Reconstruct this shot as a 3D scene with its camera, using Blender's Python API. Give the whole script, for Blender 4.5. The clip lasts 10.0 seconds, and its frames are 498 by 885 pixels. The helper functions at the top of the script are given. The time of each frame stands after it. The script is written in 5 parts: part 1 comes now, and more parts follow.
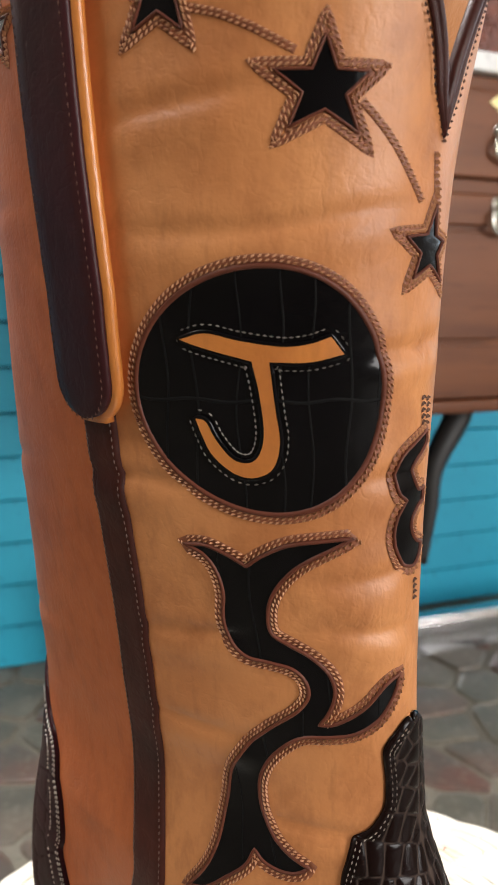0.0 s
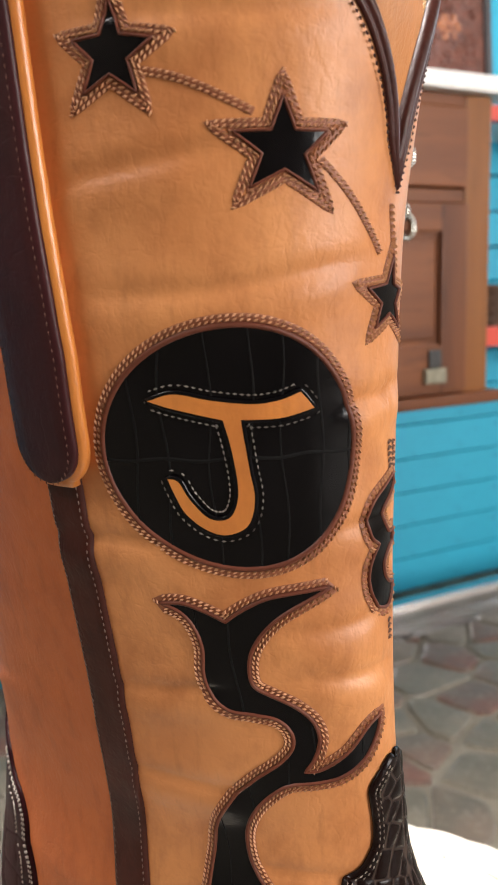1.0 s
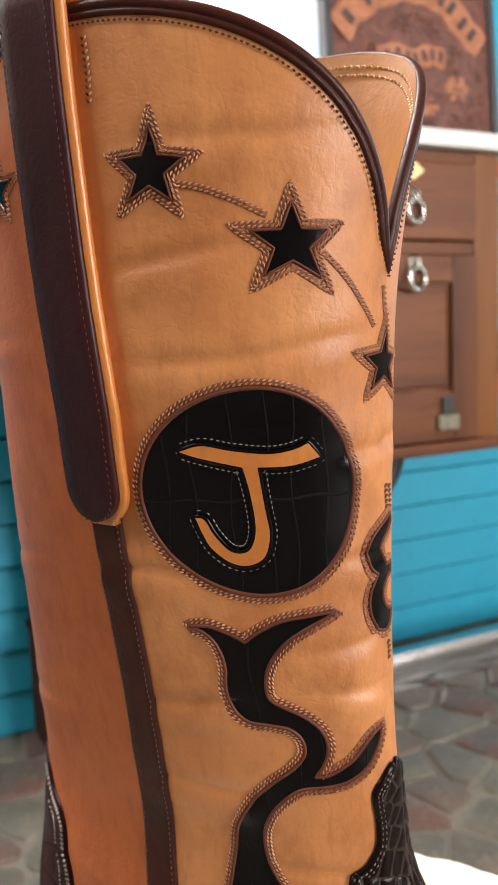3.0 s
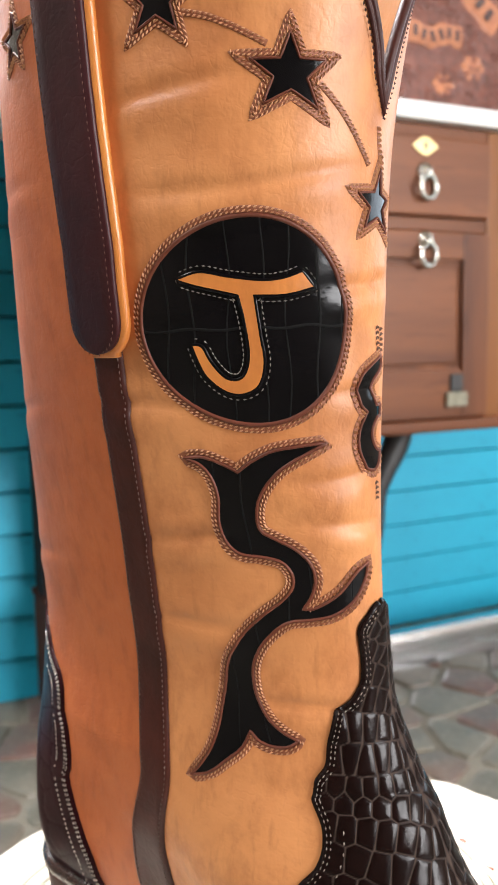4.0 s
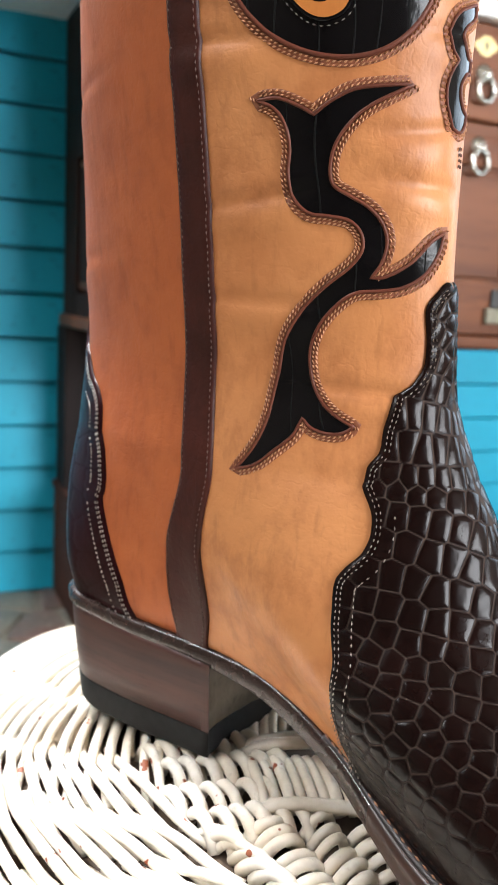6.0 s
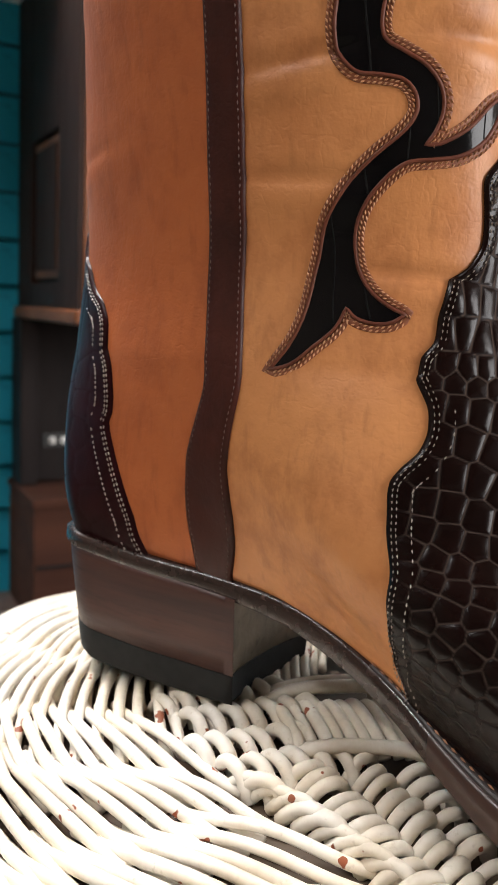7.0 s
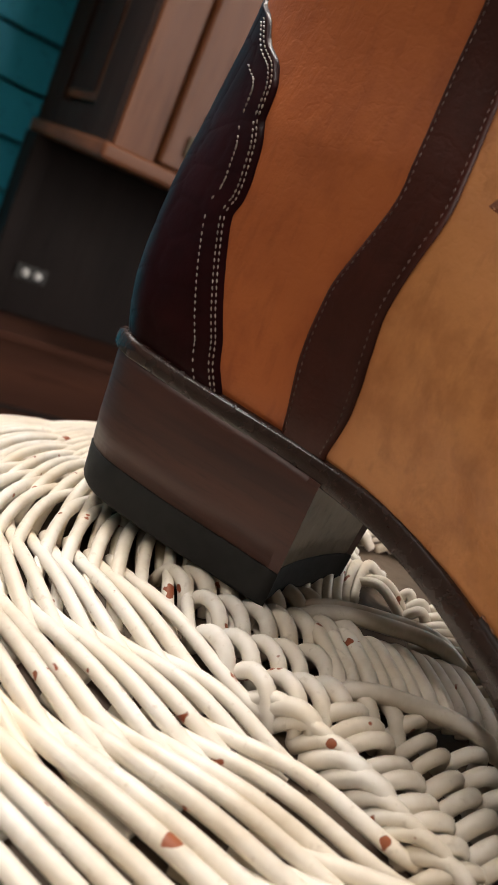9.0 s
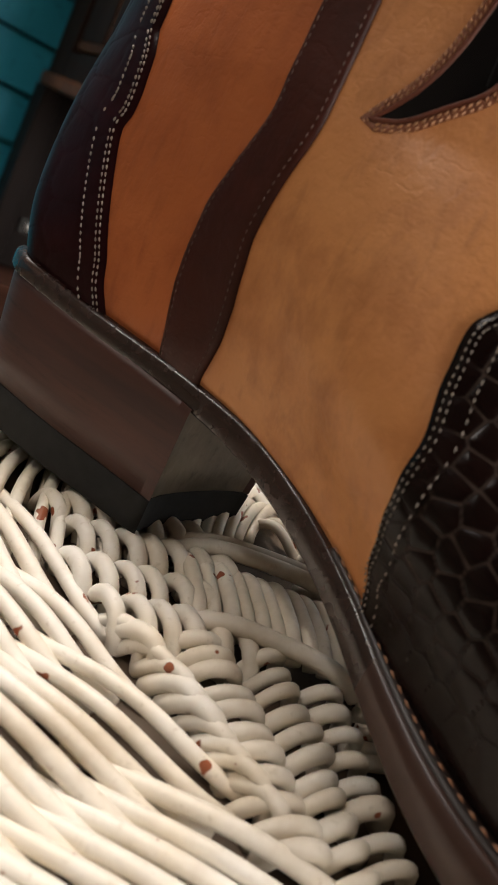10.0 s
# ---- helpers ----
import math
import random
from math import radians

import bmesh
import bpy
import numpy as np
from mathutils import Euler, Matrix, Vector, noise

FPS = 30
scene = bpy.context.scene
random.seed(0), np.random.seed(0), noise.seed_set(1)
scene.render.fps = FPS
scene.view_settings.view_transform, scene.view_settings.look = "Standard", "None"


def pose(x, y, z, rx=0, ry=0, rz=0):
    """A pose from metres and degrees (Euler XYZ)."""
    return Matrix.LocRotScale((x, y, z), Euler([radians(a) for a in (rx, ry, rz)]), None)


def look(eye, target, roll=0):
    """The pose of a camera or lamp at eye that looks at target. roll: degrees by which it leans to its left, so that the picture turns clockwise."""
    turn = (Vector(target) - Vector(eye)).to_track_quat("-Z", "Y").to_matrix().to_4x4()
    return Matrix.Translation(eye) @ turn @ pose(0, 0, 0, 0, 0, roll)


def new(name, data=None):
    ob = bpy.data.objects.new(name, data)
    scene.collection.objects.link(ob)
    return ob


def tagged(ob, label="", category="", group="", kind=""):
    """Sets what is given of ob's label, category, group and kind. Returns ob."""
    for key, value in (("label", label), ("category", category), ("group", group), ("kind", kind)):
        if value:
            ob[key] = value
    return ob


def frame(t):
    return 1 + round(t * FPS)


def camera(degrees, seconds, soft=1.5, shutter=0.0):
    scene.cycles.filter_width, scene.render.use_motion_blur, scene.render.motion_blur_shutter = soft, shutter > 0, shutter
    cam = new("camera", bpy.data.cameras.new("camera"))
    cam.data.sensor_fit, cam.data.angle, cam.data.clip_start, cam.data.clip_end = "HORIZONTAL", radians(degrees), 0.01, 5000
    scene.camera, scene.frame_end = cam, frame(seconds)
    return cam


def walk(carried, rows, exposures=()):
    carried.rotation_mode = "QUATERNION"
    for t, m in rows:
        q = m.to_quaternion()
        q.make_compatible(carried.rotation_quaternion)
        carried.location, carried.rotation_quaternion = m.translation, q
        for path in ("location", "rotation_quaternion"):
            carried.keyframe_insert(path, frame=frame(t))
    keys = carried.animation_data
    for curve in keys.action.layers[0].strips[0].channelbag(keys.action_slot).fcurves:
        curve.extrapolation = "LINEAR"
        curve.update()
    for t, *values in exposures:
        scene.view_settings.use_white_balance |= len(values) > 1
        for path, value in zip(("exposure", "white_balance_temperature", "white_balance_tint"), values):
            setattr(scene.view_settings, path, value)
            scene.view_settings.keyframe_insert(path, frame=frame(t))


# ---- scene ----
cam = camera(33.4, 10.0)
cam.data.dof.use_dof, cam.data.dof.focus_distance, cam.data.dof.aperture_fstop = True, 0.24, 30.0
ROWS = [
    (0, 0.0140, -0.0055, 0.6993, 79.40, -0.67, -21.50),
    (0.5, -0.0030, -0.0025, 0.6971, 79.60, 0.43, -25.10),
    (1, 0.0024, 0.0035, 0.7121, 79.61, 1.80, -27.95),
    (1.5, 0.0043, 0.0058, 0.7284, 79.99, 2.18, -28.43),
    (2, 0.0047, -0.0046, 0.7465, 81.09, 2.51, -28.35),
    (2.5, -0.0032, -0.0154, 0.7336, 82.15, 2.80, -27.65),
    (2.7, -0.0098, -0.0210, 0.7288, 82.49, 2.57, -27.23),
    (3.8, -0.0165, -0.0432, 0.6780, 83.12, 1.37, -25.99),
    (4, -0.0179, -0.0453, 0.6684, 82.92, 0.91, -25.82),
    (4.5, -0.0236, -0.0465, 0.6387, 81.90, -0.46, -24.92),
    (5, -0.0252, -0.0491, 0.6141, 80.94, -1.65, -23.95),
    (5.5, -0.0262, -0.0500, 0.5896, 80.02, -2.81, -23.20),
    (5.7, -0.0249, -0.0463, 0.5838, 79.80, -2.95, -23.21),
    (6.8, -0.0390, -0.0140, 0.5420, 80.58, -2.66, -27.12),
    (7, -0.0408, -0.0071, 0.5337, 81.00, -2.76, -27.55),
    (7.5, -0.0651, 0.0181, 0.5141, 81.87, -3.28, -30.05),
    (8, -0.0694, 0.0348, 0.4955, 81.70, -6.08, -32.02),
    (8.2, -0.0700, 0.0440, 0.4920, 81.28, -8.40, -31.79),
    (8.5, -0.0666, 0.0571, 0.4891, 79.56, -15.07, -31.26),
    (8.7, -0.0590, 0.0600, 0.4870, 78.46, -18.64, -30.12),
    (9, -0.0543, 0.0663, 0.4883, 76.06, -23.21, -28.51),
    (9.2, -0.0440, 0.0710, 0.4900, 74.79, -24.32, -26.97),
    (9.5, -0.0390, 0.0701, 0.4892, 73.06, -26.56, -26.08),
    (9.7, -0.0300, 0.0630, 0.4890, 73.05, -26.28, -25.65),
    (10, -0.0171, 0.0498, 0.4904, 73.60, -26.02, -26.32),
]
walk(cam, [(t, pose(x, y, z, rx, ry, rz)) for t, x, y, z, rx, ry, rz in ROWS],
     [(0.0, -0.65, 6500, 11), (1.0, -0.35, 6700, 13), (1.5, -0.18, 6700, 13), (2.0, -0.15, 6700, 13), (2.5, -0.54, 6700, 13), (4.0, 0.02, 6300, 11),
      (5.5, 0.15, 6000, 9), (7.0, -0.55, 6400, 11), (8.0, -1.05, 6800, 13), (9.0, -1.15, 6900, 13), (10.0, -1.28, 7000, 13)])

# ---- world and lamps ----
world = bpy.data.worlds.new("world")
scene.world = world
world.use_nodes = True
sky = world.node_tree.nodes.new("ShaderNodeTexSky")
sky.sky_type = "NISHITA"
sky.sun_disc = False
sky.sun_elevation, sky.sun_rotation = radians(40), radians(200)
world.node_tree.links.new(sky.outputs[0], world.node_tree.nodes["Background"].inputs[0])
world.node_tree.nodes["Background"].inputs[1].default_value = 0.1


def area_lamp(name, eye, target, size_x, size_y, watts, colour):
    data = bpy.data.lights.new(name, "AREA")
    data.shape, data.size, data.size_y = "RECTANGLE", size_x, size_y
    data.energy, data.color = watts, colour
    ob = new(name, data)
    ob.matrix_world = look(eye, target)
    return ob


# two unseen ceiling lamps added as key and fill; daylight in the windows' openings
area_lamp("added_ceiling_light", (-0.35, 1.30, 2.61), (-0.35, 1.3001, 0), 0.28, 1.25, 155, (1.0, 0.97, 0.94))
area_lamp("added_ceiling_light", (-1.75, 0.25, 2.61), (-1.75, 0.2501, 0), 0.28, 1.25, 70, (1.0, 0.97, 0.94))
area_lamp("window_light", (0.2, 2.03, 1.72), (0.2, 0.0, 1.2), 2.1, 1.2, 20, (0.92, 0.96, 1.0))
area_lamp("shopfront_light", (2.15, -2.98, 1.45), (2.15, 0.0, 1.45), 2.4, 1.7, 270, (1.0, 0.975, 0.95))

# ---- materials ----
def nodes_of(name):
    m = bpy.data.materials.new(name)
    m.use_nodes = True
    tree = m.node_tree
    return m, tree, tree.nodes["Principled BSDF"]


def add(tree, kind, **values):
    node = tree.nodes.new(kind)
    for key, value in values.items():
        node.inputs[key.replace("_", " ")].default_value = value
    return node


def blend(tree, factor, a, b):
    """Mix of two colours, given as sockets or as tuples."""
    mix = tree.nodes.new("ShaderNodeMix")
    mix.data_type = "RGBA"
    tree.links.new(factor, mix.inputs[0])
    for socket, value in ((mix.inputs[6], a), (mix.inputs[7], b)):
        if isinstance(value, tuple):
            socket.default_value = (*value, 1)
        else:
            tree.links.new(value, socket)
    return mix.outputs[2]


def ramp(tree, socket, low, high):
    node = tree.nodes.new("ShaderNodeMapRange")
    node.inputs["From Min"].default_value, node.inputs["From Max"].default_value = low, high
    tree.links.new(socket, node.inputs["Value"])
    return node.outputs[0]


def coords(tree, stretch=(1, 1, 1)):
    node = tree.nodes.new("ShaderNodeTexCoord")
    mapping = tree.nodes.new("ShaderNodeMapping")
    mapping.inputs["Scale"].default_value = stretch
    tree.links.new(node.outputs["Object"], mapping.inputs["Vector"])
    return mapping.outputs[0]


def noise_of(tree, vector, scale, detail=4.0, rough=0.55):
    node = add(tree, "ShaderNodeTexNoise", Scale=scale, Detail=detail, Roughness=rough)
    tree.links.new(vector, node.inputs["Vector"])
    return node.outputs[0]


def cells_of(tree, vector, scale, feature="F1"):
    node = add(tree, "ShaderNodeTexVoronoi", Scale=scale)
    node.feature = feature
    tree.links.new(vector, node.inputs["Vector"])
    return node.outputs[0]


def bump(tree, shader, heights):
    """heights: (socket, strength, distance) from coarse to fine."""
    last = None
    for socket, strength, distance in heights:
        node = add(tree, "ShaderNodeBump", Strength=strength, Distance=distance)
        tree.links.new(socket, node.inputs["Height"])
        if last:
            tree.links.new(last, node.inputs["Normal"])
        last = node.outputs[0]
    tree.links.new(last, shader.inputs["Normal"])


def leather(name, a, b, dark, rough, grain=0.35, coat=0.0, gloss=0.5):
    m, tree, shader = nodes_of(name)
    shader.inputs["Specular IOR Level"].default_value = gloss
    at = coords(tree)
    broad, mid = noise_of(tree, at, 22, 6, 0.62), noise_of(tree, at, 90, 6)
    col = blend(tree, ramp(tree, broad, 0.35, 0.68), a, b)
    col = blend(tree, ramp(tree, mid, 0.56, 1.05), col, dark)
    pores = cells_of(tree, at, 1100)
    streak = noise_of(tree, coords(tree, (1.0, 1.0, 0.22)), 260, 4)
    col = blend(tree, ramp(tree, streak, 0.55, 0.95), col, tuple(c * 0.74 for c in b))
    patchy = noise_of(tree, coords(tree, (1.0, 1.0, 0.6)), 38, 5, 0.7)
    col = blend(tree, ramp(tree, patchy, 0.50, 0.82), col, dark)
    tree.links.new(col, shader.inputs["Base Color"])
    r = tree.nodes.new("ShaderNodeMapRange")
    r.inputs["To Min"].default_value, r.inputs["To Max"].default_value = rough - 0.12, rough + 0.16
    tree.links.new(patchy, r.inputs["Value"])
    tree.links.new(r.outputs[0], shader.inputs["Roughness"])
    shader.inputs["Coat Weight"].default_value, shader.inputs["Coat Roughness"].default_value = coat, 0.22
    # thin wrinkles where a stretched noise crosses its middle value
    wrinkle = None
    for scale, stretch in ((70, (1, 1, 1.5)), (120, (1, 1, 0.5))):
        away = tree.nodes.new("ShaderNodeMath")
        away.operation = "SUBTRACT"
        tree.links.new(noise_of(tree, coords(tree, stretch), scale, 3, 0.6), away.inputs[0])
        away.inputs[1].default_value = 0.5
        size = tree.nodes.new("ShaderNodeMath")
        size.operation = "ABSOLUTE"
        tree.links.new(away.outputs[0], size.inputs[0])
        line = ramp(tree, size.outputs[0], 0.0, 0.05)
        if wrinkle is None:
            wrinkle = line
        else:
            both = tree.nodes.new("ShaderNodeMath")
            both.operation = "MULTIPLY"
            tree.links.new(wrinkle, both.inputs[0])
            tree.links.new(line, both.inputs[1])
            wrinkle = both.outputs[0]
    bump(tree, shader, [(noise_of(tree, coords(tree, (1, 1, 2.2)), 48, 5), 0.15, 0.0014), (wrinkle, 0.12, 0.0004), (noise_of(tree, coords(tree, (1, 1, 0.3)), 300, 3), 0.18, 0.0004), (pores, grain * 0.35, 0.0002)])
    return m


def croc(name, dark, pale, rough, gloss=0.45):
    """Glossy hide: the float attribute 'groove' is 1 in the furrows between the scales."""
    m, tree, shader = nodes_of(name)
    at = coords(tree)
    shader.inputs["Specular IOR Level"].default_value = gloss
    attr = tree.nodes.new("ShaderNodeAttribute")
    attr.attribute_name = "groove"
    broad = noise_of(tree, at, 60)
    col = blend(tree, ramp(tree, broad, 0.4, 0.7), dark, tuple(c * 1.7 for c in dark))
    col = blend(tree, ramp(tree, attr.outputs["Fac"], 0.35, 0.95), col, pale)
    tree.links.new(col, shader.inputs["Base Color"])
    r = tree.nodes.new("ShaderNodeMapRange")
    r.inputs["To Min"].default_value, r.inputs["To Max"].default_value = rough, rough + 0.50
    tree.links.new(attr.outputs["Fac"], r.inputs["Value"])
    tree.links.new(r.outputs[0], shader.inputs["Roughness"])
    flat = tree.nodes.new("ShaderNodeMapRange")
    flat.inputs["To Min"].default_value, flat.inputs["To Max"].default_value = gloss, 0.05
    tree.links.new(attr.outputs["Fac"], flat.inputs["Value"])
    tree.links.new(flat.outputs[0], shader.inputs["Specular IOR Level"])
    bump(tree, shader, [(noise_of(tree, at, 160, 4), 0.25, 0.0006), (noise_of(tree, coords(tree, (1, 1, 0.2)), 900, 2), 0.08, 0.0002)])
    return m


def surface(name, a, b, rough, scale=10.0, fine=200.0, strength=0.2, distance=0.0008, metal=0.0, stretch=(1, 1, 1), tint=0.0, coat=0.0, gloss=0.5):
    """Two tones at a broad scale, fine relief, and a tint by object."""
    m, tree, shader = nodes_of(name)
    at = coords(tree, stretch)
    col = blend(tree, ramp(tree, noise_of(tree, at, scale, 5), 0.32, 0.70), a, b)
    detail = noise_of(tree, at, fine, 4)
    col = blend(tree, ramp(tree, detail, 0.58, 0.85), col, tuple(c * 0.6 for c in b))
    if tint:
        info = tree.nodes.new("ShaderNodeObjectInfo")
        hue = add(tree, "ShaderNodeHueSaturation")
        tree.links.new(col, hue.inputs["Color"])
        r = tree.nodes.new("ShaderNodeMapRange")
        r.inputs["To Min"].default_value, r.inputs["To Max"].default_value = 1 - tint, 1 + tint
        tree.links.new(info.outputs["Random"], r.inputs["Value"])
        tree.links.new(r.outputs[0], hue.inputs["Value"])
        col = hue.outputs[0]
    tree.links.new(col, shader.inputs["Base Color"])
    r = tree.nodes.new("ShaderNodeMapRange")
    r.inputs["To Min"].default_value, r.inputs["To Max"].default_value = max(0.02, rough - 0.1), min(1, rough + 0.12)
    tree.links.new(detail, r.inputs["Value"])
    tree.links.new(r.outputs[0], shader.inputs["Roughness"])
    shader.inputs["Metallic"].default_value = metal
    shader.inputs["Specular IOR Level"].default_value = gloss
    shader.inputs["Coat Weight"].default_value, shader.inputs["Coat Roughness"].default_value = coat, 0.15
    bump(tree, shader, [(detail, strength, distance)])
    return m


def wicker_paint(name):
    """Off-white paint over reddish cane, worn through in small chips."""
    m, tree, shader = nodes_of(name)
    at = coords(tree)
    info = tree.nodes.new("ShaderNodeObjectInfo")
    broad = noise_of(tree, at, 45, 4)
    col = blend(tree, ramp(tree, broad, 0.35, 0.7), (0.84, 0.805, 0.735), (0.80, 0.71, 0.57))
    col = blend(tree, ramp(tree, info.outputs["Random"], 0.55, 1.8), col, (0.70, 0.58, 0.42))
    dust = noise_of(tree, at, 420, 3)
    col = blend(tree, ramp(tree, dust, 0.62, 0.84), col, (0.58, 0.50, 0.39))
    grime = noise_of(tree, at, 24, 5, 0.65)
    col = blend(tree, ramp(tree, grime, 0.48, 0.78), col, (0.50, 0.41, 0.29))
    chips = noise_of(tree, at, 130, 2, 0.45)
    mask = ramp(tree, chips, 0.700, 0.715)
    col = blend(tree, mask, col, (0.30, 0.085, 0.035))
    tree.links.new(col, shader.inputs["Base Color"])
    shader.inputs["Roughness"].default_value = 0.45
    bump(tree, shader, [(mask, 0.4, -0.0004), (noise_of(tree, coords(tree, (1, 1, 1)), 260, 4), 0.25, 0.0006)])
    return m


def stone_paint(name):
    m, tree, shader = nodes_of(name)
    at = coords(tree)
    info = tree.nodes.new("ShaderNodeObjectInfo")
    broad = noise_of(tree, at, 11, 6, 0.6)
    col = blend(tree, ramp(tree, broad, 0.35, 0.65), (0.090, 0.082, 0.062), (0.150, 0.132, 0.102))
    red = blend(tree, ramp(tree, broad, 0.42, 0.66), (0.095, 0.074, 0.060), (0.135, 0.060, 0.044))
    col = blend(tree, ramp(tree, info.outputs["Random"], 0.60, 0.72), col, red)
    speck = noise_of(tree, at, 90, 5)
    col = blend(tree, ramp(tree, speck, 0.55, 0.8), col, (0.20, 0.18, 0.145))
    tree.links.new(col, shader.inputs["Base Color"])
    r = tree.nodes.new("ShaderNodeMapRange")
    r.inputs["To Min"].default_value, r.inputs["To Max"].default_value = 0.28, 0.55
    tree.links.new(broad, r.inputs["Value"])
    tree.links.new(r.outputs[0], shader.inputs["Roughness"])
    bump(tree, shader, [(broad, 0.5, 0.006), (speck, 0.3, 0.001)])
    return m


def glow(name, colour, power):
    m, tree, shader = nodes_of(name)
    shader.inputs["Base Color"].default_value = (0, 0, 0, 1)
    shader.inputs["Emission Color"].default_value = (*colour, 1)
    shader.inputs["Emission Strength"].default_value = power
    return m


TAN = leather("tan_leather", (0.63, 0.268, 0.098), (0.49, 0.184, 0.061), (0.32, 0.107, 0.034), 0.40, gloss=0.38)
# same tan leather, redder and darker: shade put into the back panel's colour
TAN_SHADED = leather("tan_leather_shaded", (0.47, 0.132, 0.040), (0.38, 0.098, 0.029), (0.29, 0.072, 0.022), 0.40, gloss=0.3)
LINING = leather("lining_leather", (0.44, 0.185, 0.048), (0.37, 0.145, 0.036), (0.28, 0.105, 0.027), 0.45)
EDGE_TAN = leather("edge_leather", (0.60, 0.215, 0.045), (0.50, 0.165, 0.034), (0.38, 0.12, 0.026), 0.35, coat=0.15)
MAROON = leather("maroon_leather", (0.046, 0.0100, 0.0118), (0.034, 0.0074, 0.0088), (0.020, 0.0046, 0.0056), 0.42, 0.2, 0.0, 0.24)
BROWN = leather("brown_leather", (0.062, 0.0150, 0.0098), (0.044, 0.0105, 0.0070), (0.022, 0.006, 0.0042), 0.38, 0.2, 0.0, 0.22)
RIM = leather("folded_edge", (0.15, 0.042, 0.022), (0.11, 0.030, 0.016), (0.08, 0.022, 0.012), 0.45, gloss=0.3)
BLACK_HIDE = croc("black_hide", (0.0024, 0.0020, 0.0024), (0.055, 0.048, 0.046), 0.14, 0.22)
BROWN_HIDE = croc("brown_hide", (0.0060, 0.0022, 0.0018), (0.066, 0.046, 0.037), 0.22, 0.18)
COUNTER_HIDE = croc("counter_hide", (0.0170, 0.0034, 0.0042), (0.030, 0.012, 0.011), 0.28, 0.09)
THREAD = surface("thread", (0.46, 0.225, 0.120), (0.36, 0.160, 0.085), 0.5, 300, 2000)
THREAD_STRIP = surface("dull_thread", (0.105, 0.062, 0.048), (0.075, 0.042, 0.032), 0.6, 300, 2000)
THREAD_LIGHT = surface("tan_thread", (0.56, 0.29, 0.15), (0.44, 0.21, 0.10), 0.45, 300, 2000)
THREAD_GREY = surface("grey_thread", (0.24, 0.21, 0.185), (0.16, 0.14, 0.12), 0.5, 300, 2000)
SEAM_BED = surface("seam_bed", (0.30, 0.100, 0.042), (0.20, 0.065, 0.030), 0.55, 200, 900, 0.3)
THREAD_GOLD = surface("gold_thread", (0.70, 0.46, 0.20), (0.58, 0.36, 0.15), 0.5, 300, 2000)
THREAD_DARK = surface("dark_thread", (0.085, 0.030, 0.018), (0.055, 0.020, 0.012), 0.6, 300, 2000)
THREAD_MID = surface("brown_thread", (0.16, 0.080, 0.056), (0.12, 0.060, 0.042), 0.5, 300, 2000)
THREAD_PALE = surface("pale_thread", (0.31, 0.27, 0.23), (0.24, 0.205, 0.175), 0.5, 300, 2000)
FURROW = surface("hide_furrow", (0.0022, 0.002, 0.002), (0.004, 0.0036, 0.0036), 0.75, 200, 900, 0.4, gloss=0.18)
HEEL_STACK = surface("stacked_heel", (0.072, 0.022, 0.014), (0.034, 0.0105, 0.008), 0.48, 26, 160, 0.15, 0.0004, stretch=(0.5, 0.5, 5.0))
HEEL_RUBBER = surface("heel_rubber", (0.006, 0.006, 0.0055), (0.009, 0.0085, 0.0075), 0.85, 30, 220, 0.15)
# worn breast, its colour also raised for light bounced off the wicker
HEEL_BREAST = surface("heel_breast", (0.24, 0.20, 0.15), (0.10, 0.08, 0.06), 0.45, 45, 260, 0.3)
SOLE_EDGE = surface("sole_edge", (0.030, 0.013, 0.010), (0.020, 0.009, 0.007), 0.25, 30, 240, 0.1, coat=0.2)
SOLE_RED = surface("sole_edge_red", (0.050, 0.019, 0.012), (0.032, 0.013, 0.009), 0.34, 30, 240, 0.1, coat=0.05)
WELT_TOP = surface("welt_leather", (0.020, 0.010, 0.008), (0.012, 0.007, 0.006), 0.40, 30, 240, 0.15)
WICKER = wicker_paint("worn_white_paint")
GAP_SHADE = surface("gap_shade", (0.11, 0.075, 0.045), (0.07, 0.045, 0.028), 0.7, 30, 200, 0.3)
TEAL = surface("teal_paint", (0.018, 0.340, 0.490), (0.014, 0.290, 0.430), 0.48, 3, 60, 0.12, 0.0006, tint=0.05, gloss=0.3)
WOOD = surface("oak_red", (0.190, 0.066, 0.025), (0.088, 0.029, 0.012), 0.40, 16, 90, 0.12, 0.0005, stretch=(1, 1, 0.10), tint=0.10, gloss=0.25)
WOOD_FLAT = surface("oak_red_rail", (0.190, 0.066, 0.025), (0.088, 0.029, 0.012), 0.40, 16, 90, 0.12, 0.0005, stretch=(0.10, 1, 1), tint=0.10, gloss=0.25)
WOOD_GOLD = surface("oak_gold", (0.245, 0.098, 0.030), (0.165, 0.060, 0.018), 0.36, 16, 90, 0.12, 0.0005, stretch=(1, 1, 0.10), gloss=0.25)
WOOD_BASE = surface("plank_wood", (0.070, 0.026, 0.015), (0.036, 0.014, 0.009), 0.80, 16, 90, 0.12, 0.0005, stretch=(0.10, 1, 1), gloss=0.15)
# dark stand wood, taken to near black for the shade under the cabinet
WOOD_STAND = surface("shaded_stand_wood", (0.014, 0.009, 0.008), (0.009, 0.006, 0.006), 0.65, 16, 90, 0.12, 0.0005, stretch=(1, 1, 0.15), gloss=0.15)
WOOD_DARK = surface("oak_dark", (0.030, 0.014, 0.010), (0.018, 0.009, 0.007), 0.60, 16, 90, 0.12, 0.0005, stretch=(1, 1, 0.15), gloss=0.15)
